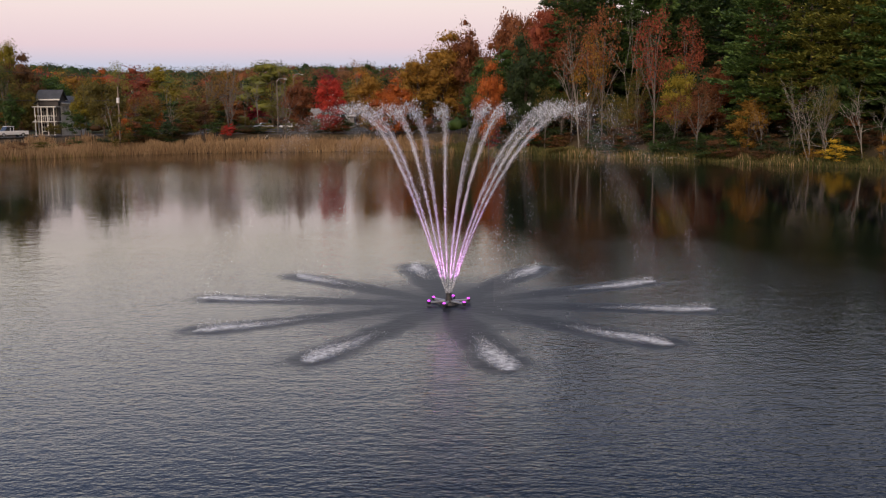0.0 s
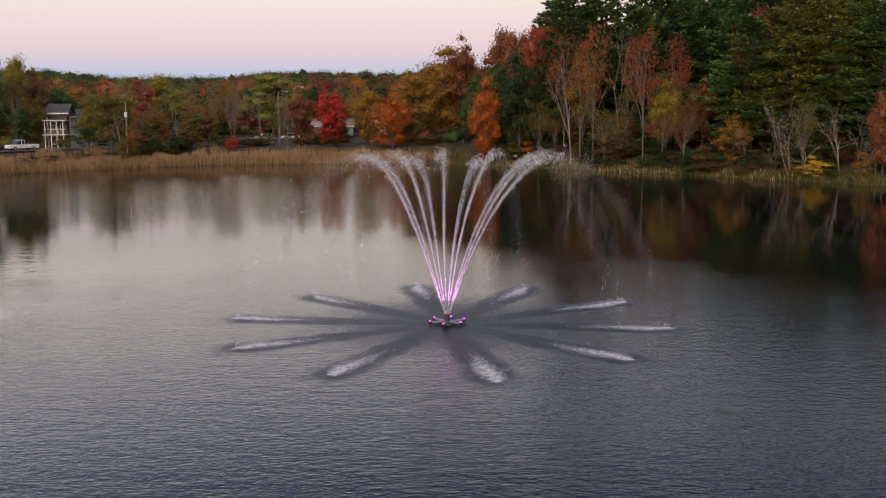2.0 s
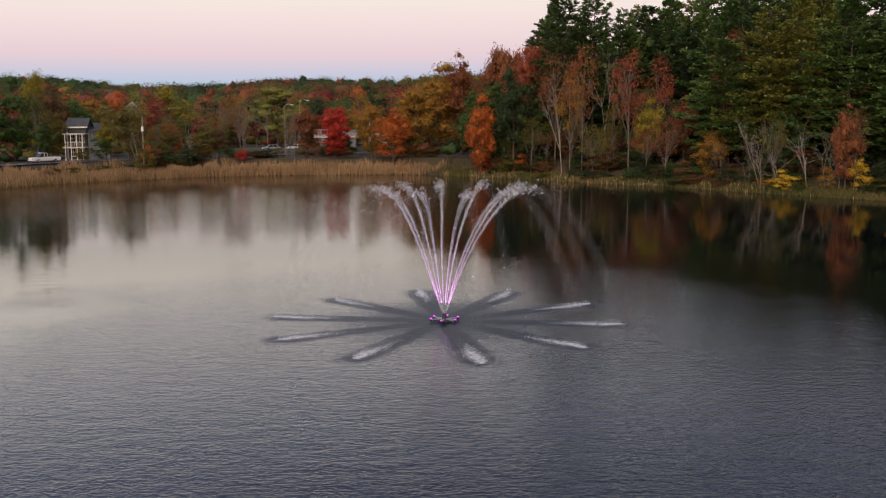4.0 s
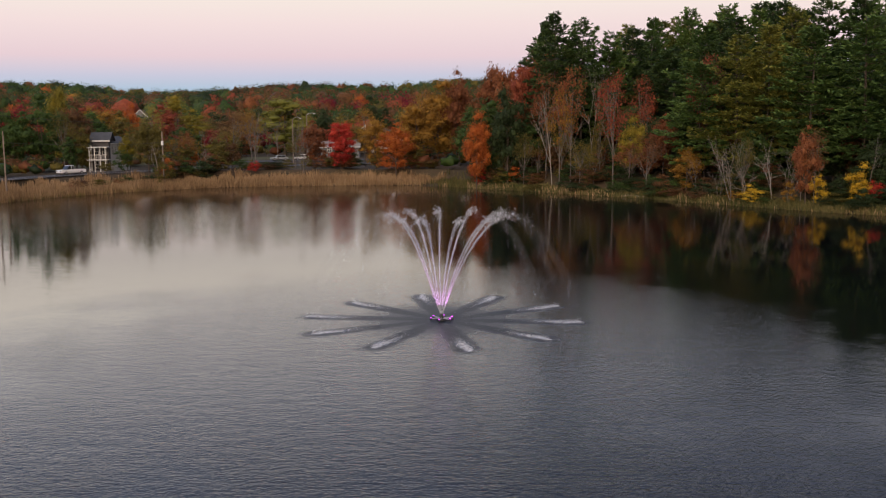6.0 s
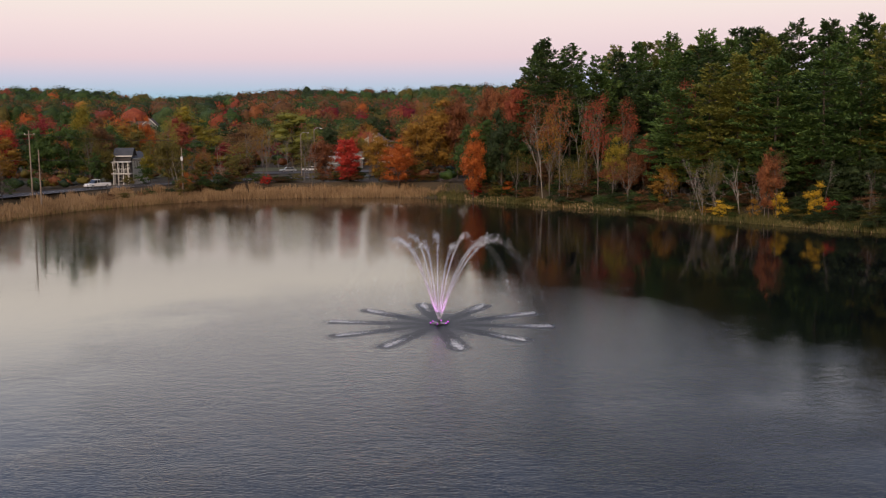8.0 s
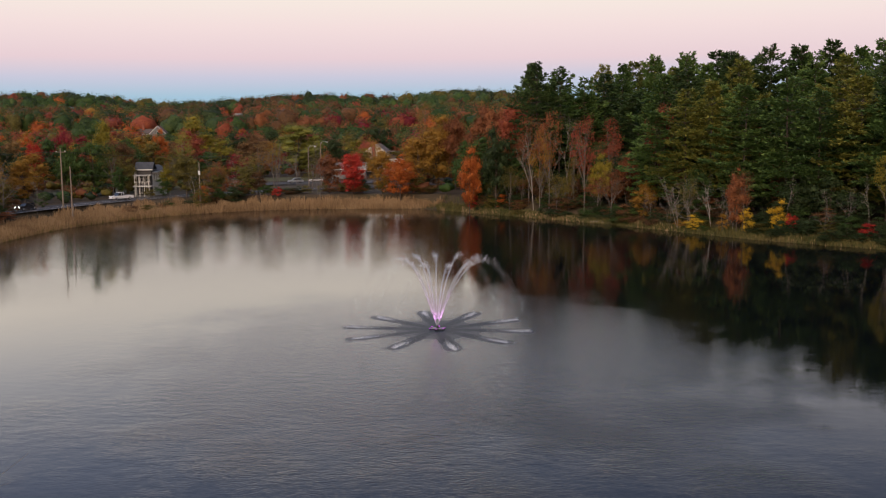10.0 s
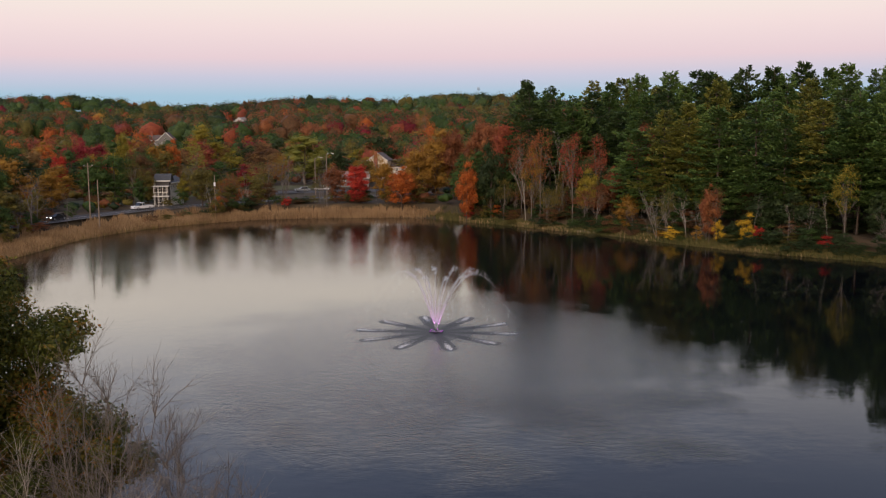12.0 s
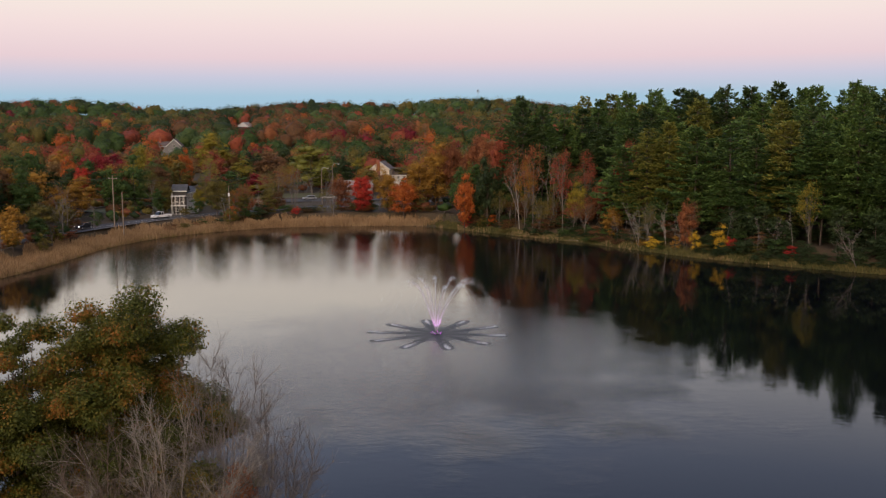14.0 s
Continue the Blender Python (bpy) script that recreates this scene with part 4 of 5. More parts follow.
# pines of the wooded bank: the tall row behind, then the front
for x, y, h in ((20.5, 132, 31.0), (26.0, 134, 30.2), (33.0, 139, 28.5), (38.0, 143, 29.0), (43.4, 150, 31.5), (51.3, 150, 34), (59.3, 150, 35), (66, 148, 34.5), (72, 140, 31.5), (75, 135, 35), (80.4, 130, 35),
                (87.5, 130, 35.5), (92, 125, 33.5), (94.2, 115, 30.5), (99.6, 115, 33.5), (103.2, 110, 32), (105, 104, 32.5), (111, 96, 32)):
    plant("pine", rng.choice(["pine", "pinedark", "pine"]), x, y, h, rng.uniform(9, 11.5), group="pines of the wooded bank")
made_front = 0
for x, y, h, c in ((42.6, 103, 20, "pine"), (47.7, 99, 24.5, "pineyellow"), (52.0, 97, 25, "pineyellow"), (56.8, 91, 24.5, "pine"), (63.6, 86, 26, "pine"), (67.7, 81, 22.5, "pine"),
                   (73.5, 79, 25.5, "pineyellow"), (79.4, 75, 27.5, "pine"), (84.8, 69, 30, "pine"), (90, 63, 29, "pinedark"), (96, 55, 29, "pine"), (87, 79, 33, "pine"), (94, 73, 32, "pinedark"), (101, 64, 30, "pine"), (105, 52, 28, "pine"), (109, 40, 27, "pinedark"), (101, 44, 26, "pine"), (104, 30, 25, "pine"), (110, 22, 25, "pine"), (60.5, 96, 22, "pine")):
    made_front += 1
    plant("pine", c, x, y, h, rng.uniform(9, 11.5), 4 + made_front % 3, group="pines of the wooded bank")
made = 0
while made < 66:
    x, y = rng.uniform(18, 150), rng.uniform(40, 185)
    d = float(off_shore(x, y)[0])
    if d < 13 or d > 78 or (x < 38 and y < 138) or x - 0.45 * y > 95:
        continue
    made += 1
    plant("pine", rng.choice(["pine", "pine", "pinedark", "pineyellow"]), x, y, min(34, 19 + d * 0.28 + rng.uniform(-3, 3)), rng.uniform(9, 11.5), group="pines of the wooded bank")
# young dark trees filling the wood's edge
for i in range(64):
    x = rng.uniform(4, 98)
    y = float(np.interp(x, [2, 9, 23, 34, 44, 54, 65, 77, 86.5, 98], [131, 124.5, 111, 99, 86, 74, 64, 54.5, 47, 30]))
    o = rng.uniform(7.5, 20)
    plant("wood", rng.choice(["darkgreen", "green", "darkgreen", "darkgreen", "brown", "rust"]) if x < 52 else "darkgreen", x + o * 0.72, y + o * 0.7, rng.uniform(3.5, 10), rng.uniform(5, 8))
# undergrowth and thin stems at the foot of the wood
for i in range(120):
    k = rng.uniform(0, 1)
    x = 2 + 92 * k
    y = float(np.interp(x, [2, 9, 23, 34, 44, 54, 65, 77, 86.5, 98], [131, 124.5, 111, 99, 86, 74, 64, 54.5, 47, 30]))
    o = rng.uniform(2.0, 8)
    x, y = x + o * 0.72, y + o * 0.7
    r = rng.random()
    if x > 54:
        plant("shrub", "darkgreen", x, y, rng.uniform(1.6, 4.5), rng.uniform(2.5, 5))
    elif r < 0.72:
        plant("shrub", rng.choice(["darkgreen", "olive", "brown", "darkgreen", "darkgreen", "green"]), x, y, rng.uniform(1.6, 4.5), rng.uniform(2.5, 5))
    elif r < 0.82:
        plant("bare", "grey", x, y, rng.uniform(6, 12), rng.uniform(3, 5))
    else:
        plant("sparse", rng.choice(["rust", "olive", "olive", "brown"]), x, y, rng.uniform(7, 13), rng.uniform(4, 7))


# green undergrowth on the slope under the trees
for i in range(50):
    x = rng.uniform(0, 66)
    y = float(np.interp(x, [0, 9, 23, 34, 44, 54, 65, 77], [134, 124.5, 111, 99, 86, 74, 64, 54.5]))
    o = rng.uniform(4.0, 12)
    plant("shrub", rng.choice(["darkgreen", "green", "olive", "darkgreen", "green", "brown"]), x + o * 0.72, y + o * 0.7, rng.uniform(2.0, 4.6), rng.uniform(3.5, 6))

# brush leaning over the waterline
for i in range(44):
    x = rng.uniform(4, 98)
    y = float(np.interp(x, [2, 9, 23, 34, 44, 54, 65, 77, 86.5, 98], [131, 124.5, 111, 99, 86, 74, 64, 54.5, 47, 30]))
    o = rng.uniform(1.0, 4.0)
    plant("shrub", rng.choice(["darkgreen", "green", "olive", "darkgreen", "brown", "darkgreen"]) if x < 54 else "darkgreen", x + o * 0.72, y + o * 0.7, rng.uniform(0.9, 2.4), rng.uniform(3.0, 5.5))

# mixed woods behind the houses
HOUSES = [(-76, 146), (-73, 160), (-25, 262), (-161, 428), (-183, 721), (-44, 195), (-33, 217), (-57, 232), (-51, 232), (-45, 232), (-119, 332), (-110, 332), (-103, 332)]


def hides_house(x, y, h):
    """Whether a tree there would stand before one of the houses or the car park."""
    for hx, hy in HOUSES:
        for ex, ey in ((2.8, -130), (1, -60)):
            if y < hy + 6:
                u = (y - ey) / (hy - ey)
                if abs(x - (ex + (hx - ex) * u)) < 5 and u > 0.78:
                    return True
    return False


def sight(x, y):
    """How tall a tree may grow there without hiding the hill houses."""
    most = np.full(np.shape(x), 99.0)
    for hx, hy in ((-159, 428), (-183, 721)):
        u = (np.asarray(y) + 130.0) / (hy + 130.0)
        line = 28.5 + (gz(hx, hy) + 6.0 - 28.5) * u
        near = (np.abs(x - (2.8 + (hx - 2.8) * u)) < 10.0) & (u < 0.99)
        most = np.where(near, np.maximum(line - ground_z(x, y).reshape(np.shape(x)), 3.0), most)
    return most


made = 0
while made < 170:
    x, y = rng.uniform(-230, 24), rng.uniform(168, 310)
    if y < 208 and -104 < x < -12 or y < 170 + max(0, x + 20) * 0.2 or x < -0.62 * (y + 140) or hides_house(x, y, 15):
        continue
    made += 1
    c = rng.choice(["olive", "darkgreen", "green", "rust", "orange", "magenta", "gold", "green", "rust", "olive", "tan", "darkgreen", "yellowgreen", "green", "redrust"])
    plant("wood", c, x, y, min(rng.uniform(10, 17) if x < -72 or x > -14 or y > 285 else rng.uniform(6, 10.5), float(sight(np.array([x]), np.array([y]))[0])), rng.uniform(9, 14))
made = 0
while made < 30:
    x, y = rng.uniform(-190, -96), rng.uniform(70, 205)
    if x > -104 and y < 150 or hides_house(x, y, 15) or abs(x + 100) < 7 and y < 120:
        continue
    made += 1
    c = rng.choice(["orange", "darkgreen", "olive", "brown", "green", "gold", "green"])
    plant(rng.choice(["wood", "sparse", "wood"]), c, x, y, rng.uniform(9, 17), rng.uniform(8, 12))


def far_woods(name, label, colour, count, seed, leaf, per, box_, tall):
    """Crowns of a far wooded slope, of one leaf colour."""
    rng = np.random.default_rng(seed)
    x0, x1, y0, y1 = box_
    x, y = rng.uniform(x0, x1, count * 4), rng.uniform(y0, y1, count * 4)
    pat = np.sin(x * 0.021 + seed) + np.sin(y * 0.017 + seed * 2.3) + 0.7 * np.sin((x + y) * 0.05 + seed) + rng.normal(0, 0.3, len(x))
    ok = (pat > np.quantile(pat, 0.6)) & (np.abs(x) < 0.62 * (y + 150)) & (off_shore(x, y) > 24)
    if tall < 5:
        ok = (np.abs(x + 43) > 27) | (np.abs(y - 195) > 16)
        path = np.interp(x, [p[0] for p in ROAD], [p[1] for p in ROAD])
        ok &= ((y > path + 9) | (x > -8)) & (off_shore(x, y) > 8)
    for hx, hy in HOUSES:
        u = (y + 130) / (hy + 130)
        ok &= ~((y < hy + 5) & (y > hy - 60) & (np.abs(x - (2.8 + (hx - 2.8) * u)) < 9))
    x, y = x[ok][:count], y[ok][:count]
    n = len(x)
    z = ground_z(x, y)
    h = np.minimum(tall * rng.uniform(0.7, 1.2, n) * np.where((y < 430) & (tall == 15), 0.78, 1.0), sight(x, y))
    w = h * rng.uniform(0.7, 1.15, n) * (1.5 if tall < 5 else 1)
    # a lumpy dome for each crown, with loose sprays of leaves round it
    bv, bf = BALL
    k = len(bv)
    lump = 1 + rng.normal(0, 0.19, (n, k)) + 0.12 * np.sin(bv[None, :, 0] * 4 + np.arange(n)[:, None]) * np.sin(bv[None, :, 2] * 5 + np.arange(n)[:, None] * 1.7)
    size = np.stack([w / 2, w / 2, h * 0.5], 1)
    mid = np.stack([x, y, z + h * 0.5], 1)
    V = (mid[:, None] + bv[None] * lump[..., None] * size[:, None] * 0.66).reshape(-1, 3)
    F = (bf[None] + (np.arange(n) * k)[:, None, None]).reshape(-1, 3)
    i = np.repeat(np.arange(n), per)
    v = rng.normal(size=(n * per, 3))
    v /= np.linalg.norm(v, axis=1)[:, None]
    v[:, 2] = np.abs(v[:, 2])
    lv, lf = blades(rng, mid[i] + v * size[i] * rng.uniform(0.66, 1.06, n * per)[:, None], v * 2, leaf * (0.6 + 0.4 * rng.random(n * per)), 0.8)
    F = np.concatenate([F, lf[:, [0, 1, 2]] + len(V), lf[:, [0, 2, 3]] + len(V)])
    V = np.concatenate([V, lv])
    return thing(name, label, "woods", kind="stuff", data=mesh_of(name, V, F, LEAF[colour]))


SLOPE, HILL = (-360, 120, 285, 640), (-520, 430, 600, 1010)
for colour, near, far in (("darkgreen", 300, 520), ("olive", 300, 460), ("rust", 110, 110), ("redrust", 130, 70), ("magenta", 26, 12), ("orange", 26, 6), ("brown", 170, 320), ("gold", 14, 3), ("green", 220, 330), ("pinedark", 100, 250)):
    far_woods("slope_woods", f"far autumn woods with {SAID[colour]} crowns on the slope", colour, near, len(colour) * 3 + near, 1.0, 280, SLOPE, 15)
    far_woods("hill_woods", f"distant wooded hill with {SAID[colour]} crowns", colour, far, len(colour) * 5 + far, 1.5, 110, HILL, 17)

BRUSH = (-130, 60, 120, 380)
for colour, n in (("darkgreen", 260), ("olive", 240), ("brown", 220), ("rust", 160), ("green", 140)):
    far_woods("brush", f"low {SAID[colour]} brush under the trees of the far bank", colour, n, n + len(colour), 0.6, 26, BRUSH, 3.2)

DEEP = (14, 190, 125, 270)
for colour, n in (("darkgreen", 150), ("pinedark", 150), ("rust", 40)):
    far_woods("deep_woods", f"deep {SAID[colour]} woods behind the pines", colour, n, n + len(colour) * 7, 1.0, 60, DEEP, 21)

# ---- the near shore: a turning oak and leafless trees ----
tr, cr = broad_tree(901, 290000, 0.165, 230, 0.02, 0.95, 0.30, 18.9, 13.4, core=0.42, lobe=(0.045, 0.090), loose=0.20, spread=(0.26, 0.97))
oak = thing("oak_tree", "large oak with green leaves turning orange on the near shore", "tree", m=pose(-14.8, -80.2, gz(-14.8, -80.2) - 0.05, 0, 0, 40))
part("trunk", mesh_of("oak_trunk", *tr, BARK, True), oak)
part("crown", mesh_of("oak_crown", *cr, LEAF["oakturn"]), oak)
tr, cr = broad_tree(902, 150000, 0.165, 130, 0.04, 0.95, 0.24, 17.6, 12.5, core=0.40, lobe=(0.05, 0.09), loose=0.2, spread=(0.28, 0.95))
oak = thing("oak_tree", "smaller thinning oak with yellow-green leaves on the near shore", "tree", m=pose(-20.6, -80.8, gz(-20.6, -80.8) - 0.05, 0, 0, 80))
part("trunk", mesh_of("oak_trunk", *tr, BARK, True), oak)
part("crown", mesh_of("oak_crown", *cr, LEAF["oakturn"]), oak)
for x, y, h, w, seed, stems in ((-7.0, -80.6, 14.0, 6.5, 32, 10), (-9.4, -82.2, 14.8, 8.5, 36, 13), (-8.4, -85.0, 12.6, 7.0, 34, 9), (-11.0, -86.0, 13.4, 11.5, 33, 14), (-14.0, -87.2, 12.0, 11.0, 35, 12)):
    tr, tw = fan_tree(seed, h, w, stems)
    ob = thing("bare_tree", "leafless grey tree with fans of fine twigs on shore", "bare tree", "bare trees on the near shore", m=pose(x, y, gz(x, y) - 0.05))
    for name, data in (("trunk", tr), ("twig_crown", tw)):
        part(name, mesh_of("bare_near_" + name, *data, BARK_WHITE if seed == 33 else BARK if seed == 35 else BARK_GREY, True), ob)
    tagged(ob.children[1], kind="stuff")
for x, y, h, w, seed, c in ((-10.4, -83.5, 10.5, 6.0, 905, "olive"), (-8.2, -84.0, 9.5, 3.6, 906, "rust"), (-12.6, -84.6, 10.5, 5.0, 907, "olive")):
    tr, cr = broad_tree(seed, 7000, 0.14, 30, 0.05, 1.0, 0.12, h, w, loose=0.3)
    ob = thing("thinning_tree", f"small thinning tree with {SAID[c]} leaves among bare trees", "tree", m=pose(x, y, gz(x, y) - 0.05))
    part("trunk", mesh_of("thinning_near_trunk", *tr, BARK_GREY, True), ob)
    part("crown", mesh_of("thinning_near_crown", *cr, LEAF[c]), ob)

# ---- fountain ----
AZ = [radians(-7.4 + 36 * k) for k in range(10)]
REACH, APEX, TOP, LIP = 9.35, 3.95, 7.15, 0.42
fountain = thing("fountain", "floating pond fountain with black float and magenta lamps", "fountain")
bm = bmesh.new()
for k in range(6):
    a = radians(60 * k + 18)
    box(bm, (math.cos(a) * 0.42, math.sin(a) * 0.42, 0.12), (0.72, 0.09, 0.07), math.degrees(a), 0.015)
part("float_arms", bm_mesh("float_arms", bm, STEEL), fountain)
bm = bmesh.new()
bmesh.ops.create_cone(bm, cap_ends=True, segments=20, radius1=0.40, radius2=0.34, depth=0.14, matrix=pose(0, 0, 0.04))
bmesh.ops.bevel(bm, geom=[e for e in bm.edges if abs(e.verts[0].co.z - e.verts[1].co.z) < 0.01], offset=0.04, segments=2, affect="EDGES")
part("float_body", bm_mesh("float_body", bm, BLACK_PLASTIC), fountain)
bm = bmesh.new()
bmesh.ops.create_cone(bm, cap_ends=True, segments=16, radius1=0.15, radius2=0.10, depth=0.30, matrix=pose(0, 0, 0.24))
bmesh.ops.create_cone(bm, cap_ends=True, segments=16, radius1=0.12, radius2=0.12, depth=0.05, matrix=pose(0, 0, 0.41))
part("nozzle_head", bm_mesh("nozzle_head", bm, BLACK_PLASTIC), fountain)
for k in range(6):
    a = radians(60 * k + 18)
    c = (math.cos(a) * 0.76, math.sin(a) * 0.76)
    bm = bmesh.new()
    bmesh.ops.create_cone(bm, cap_ends=True, segments=14, radius1=0.06, radius2=0.08, depth=0.12, matrix=pose(c[0], c[1], 0.10))
    lamp = part("lamp_housing", bm_mesh("lamp_housing", bm, BLACK_PLASTIC), fountain)
    bm = bmesh.new()
    bmesh.ops.create_uvsphere(bm, u_segments=14, v_segments=8, radius=0.055, matrix=pose(c[0], c[1], 0.17) @ Matrix.Diagonal((1, 1, 0.85, 1)))
    part("lamp_lens", bm_mesh("lamp_lens", bm, LENS), lamp, "glowing magenta lens")
    spot = new("fountain_lamp", bpy.data.lights.new("fountain_lamp", "SPOT"))
    spot.data.energy, spot.data.color, spot.data.spot_size, spot.data.spot_blend, spot.data.shadow_soft_size = 300, (0.95, 0.32, 1.0), radians(55), 0.6, 0.05
    spot.matrix_world = look((c[0], c[1], 0.33), (c[0] * 0.3, c[1] * 0.3, 3.2))


def arc(s):
    """Distance out and height along a jet; s runs from 0 at the nozzle past 1 at the top to about 2 at the water."""
    s = np.asarray(s, float)
    r = np.where(s < 1, APEX * s, APEX + (REACH - APEX) * (s - 1) ** 1.0)
    return 0.10 + r, LIP + (TOP - LIP) * (1 - np.abs(s - 1) ** 1.9)


def drift(s):
    """How far a light breeze carries the water to +x on its way, before it falls back in line."""
    s = np.asarray(s, float)
    return 0.5 * np.sin(np.pi / 2 * np.clip(s, 0, 2)) ** 2


def specks(rng, c, size, long=1.0):
    """Droplets: small three-sided pyramids, stretched upward."""
    n = len(c)
    s = (size * rng.uniform(0.5, 1.5, n))[:, None]
    a = rng.uniform(0, 2 * np.pi, n)
    V = [c + (0, 0, 1) * s * 0.7 * long]
    for k in range(3):
        V.append(c + np.stack([np.cos(a + 2.094 * k), np.sin(a + 2.094 * k), np.full(n, -0.35 * long)], 1) * s * 0.5)
    V = np.stack(V, 1).reshape(-1, 3)
    k = np.arange(n)[:, None] * 4
    return V, np.concatenate([k + [0, 1, 2], k + [0, 2, 3], k + [0, 3, 1], k + [1, 3, 2]])


for j, a in enumerate(AZ):
    nr = np.random.default_rng(500 + j)
    out, across = np.array((math.cos(a), math.sin(a), 0)), np.array((-math.sin(a), math.cos(a), 0))
    up = np.array((0, 0, 1.0))
    reach = nr.uniform(0.96, 1.04)

    def along(s):
        r, z = arc(s)
        p = out * (r * reach)[:, None] + up * z[:, None]
        p[:, 0] += drift(s)
        return p

    # the stream: a few threads that swell, fray and come apart as they climb
    lines = []
    for strand in range(4):
        s = np.linspace(0.0, nr.uniform(0.58, 0.93), 40)
        sway = np.cumsum(nr.normal(0, 1, (40, 2)), 0) * 0.010 * s[:, None] + nr.normal(0, 1, 2) * 0.055 * s[:, None] ** 1.4
        p = along(s) + across * sway[:, :1] + up * sway[:, 1:]
        lines.append((p, (0.014 + 0.027 * s) * np.clip((s[-1] - s) / 0.35, 0.08, 1) * nr.uniform(0.7, 1.3, 40)))
    part("water_jet", mesh_of("water_jet", *tubes(lines, 6), JET, True), fountain, "white arching jet of water")
    # drops along the stream, in lumps at the top, in torn strings in the fall
    s = np.concatenate([nr.uniform(0.25, 0.95, 1050), np.clip(nr.normal(0.90, 0.13, 380), 0.4, 1.15), nr.uniform(1.0, 1.95, 420)])
    spread = 0.015 + 0.115 * np.clip(s, 0, 1) ** 1.6 + 0.22 * np.clip(s - 0.95, 0, 1)
    c = along(s) + nr.normal(0, 1, (len(s), 3)) * spread[:, None]
    size = np.where(s > 1.05, 0.013, 0.017)
    lumps = np.clip(nr.normal(0.94, 0.10, 26), 0.66, 1.2)
    k = np.repeat(np.arange(26), 9)
    knot = along(lumps) + nr.normal(0, 1, (26, 3)) * (0.16, 0.16, 0.17)
    c = np.concatenate([c, knot[k] + nr.normal(0, 1, (len(k), 3)) * 0.045])
    size = np.concatenate([size, np.full(len(k), 0.028)])
    torn = nr.uniform(1.12, 1.85, 9)
    k = np.repeat(np.arange(9), 34)
    knot = along(torn) + nr.normal(0, 1, (9, 3)) * 0.22
    c = np.concatenate([c, knot[k] + nr.normal(0, 1, (len(k), 3)) * (0.07, 0.07, 0.30)])
    size = np.concatenate([size, np.full(len(k), 0.015)])
    c[:, 2] = np.maximum(c[:, 2], 0.06)
    tagged(part("drop_spray", mesh_of("drop_spray", *specks(nr, c, size, 1.7), DROPS), fountain, "spray of white water drops"), kind="stuff")
    # fine spray round the stream
    s = np.linspace(0.05, 1.05, 30)
    part("fine_spray", mesh_of("fine_spray", *tubes([(along(s), 0.03 + 0.15 * s)], 8), HAZE, True), fountain, "thin haze round a jet")
    # and a thinner veil where it comes down
    s = np.linspace(0.95, 1.9, 24)
    part("falling_spray", mesh_of("falling_spray", *tubes([(along(s), 0.20 + 0.12 * (s - 0.95))], 8), VEIL, True), fountain, "faint veil of falling drops")
    # where it lands: a streak of foam and hopping drops, thickest at its outer end
    n = 1500
    u = nr.beta(3.2, 1.25, n)
    r = 4.2 + u * (REACH - 4.2) * reach
    c = out * r[:, None] + across * (nr.normal(0, 1, n) * (0.08 + 0.17 * np.sin(np.pi * np.clip(u, 0, 1)) ** 0.7))[:, None]
    c[:, 2] = 0.02 + np.abs(nr.normal(0, 0.11, n)) * (0.2 + u * u)
    splash = tagged(part("splash", mesh_of("splash", *specks(nr, c, 0.017), DROPS), fountain, "foaming streak where a jet lands"), kind="stuff")
    us = np.linspace(0, 1, 70)
    width = 0.12 + 0.52 * np.sin(np.pi * us ** 2.0) ** 0.8
    V, F, cover = [], [], []
    for k, uu in enumerate(us):
        r = 4.2 + uu * (REACH + 0.25 - 4.2) * reach
        sway = 0.10 * math.sin(r * 2.1 + j) * uu
        for m in range(9):
            o = (m - 4) / 4
            q = out * r + across * (o * width[k] * nr.uniform(0.85, 1.1) + sway)
            V.append((q[0], q[1], 0.010 + 0.06 * (1 - o * o) * uu * nr.uniform(0.2, 1)))
            cover.append(math.exp(-2.6 * o * o) * (1 - o ** 8) * min(1, (1 - uu) / 0.05) * nr.uniform(0.7, 1.1))
    for k in range(69):
        for m in range(8):
            F.append((k * 9 + m, k * 9 + m + 1, k * 9 + m + 10, k * 9 + m + 9))
    me = mesh_of("foam", V, F, FOAM, True)
    me.attributes.new("cover", "FLOAT", "POINT").data.foreach_set("value", np.array(cover, np.float32))
    part("foam", me, splash)


# ---- houses ----


def window(parent, x, y, z, w, h, normal="y"):
    """A sash window on a wall that faces -y: frame, sill and glass."""
    fr = bmesh.new()
    for dx in (-w / 2, 0, w / 2):
        box(fr, (x + dx, y - 0.03, z), (0.09, 0.10, h + 0.1))
    for dz in (-h / 2, 0, h / 2):
        box(fr, (x, y - 0.035, z + dz), (w + 0.1, 0.10, 0.09))
    win = part("window", bm_mesh("window_frame", fr, WHITE), parent)
    part("pane", box_mesh("pane", (x, y - 0.01, z), (w, 0.03, h), GLASS), win)
    part("sill", box_mesh("sill", (x, y - 0.07, z - h / 2 - 0.07), (w + 0.24, 0.16, 0.06), WHITE), win)


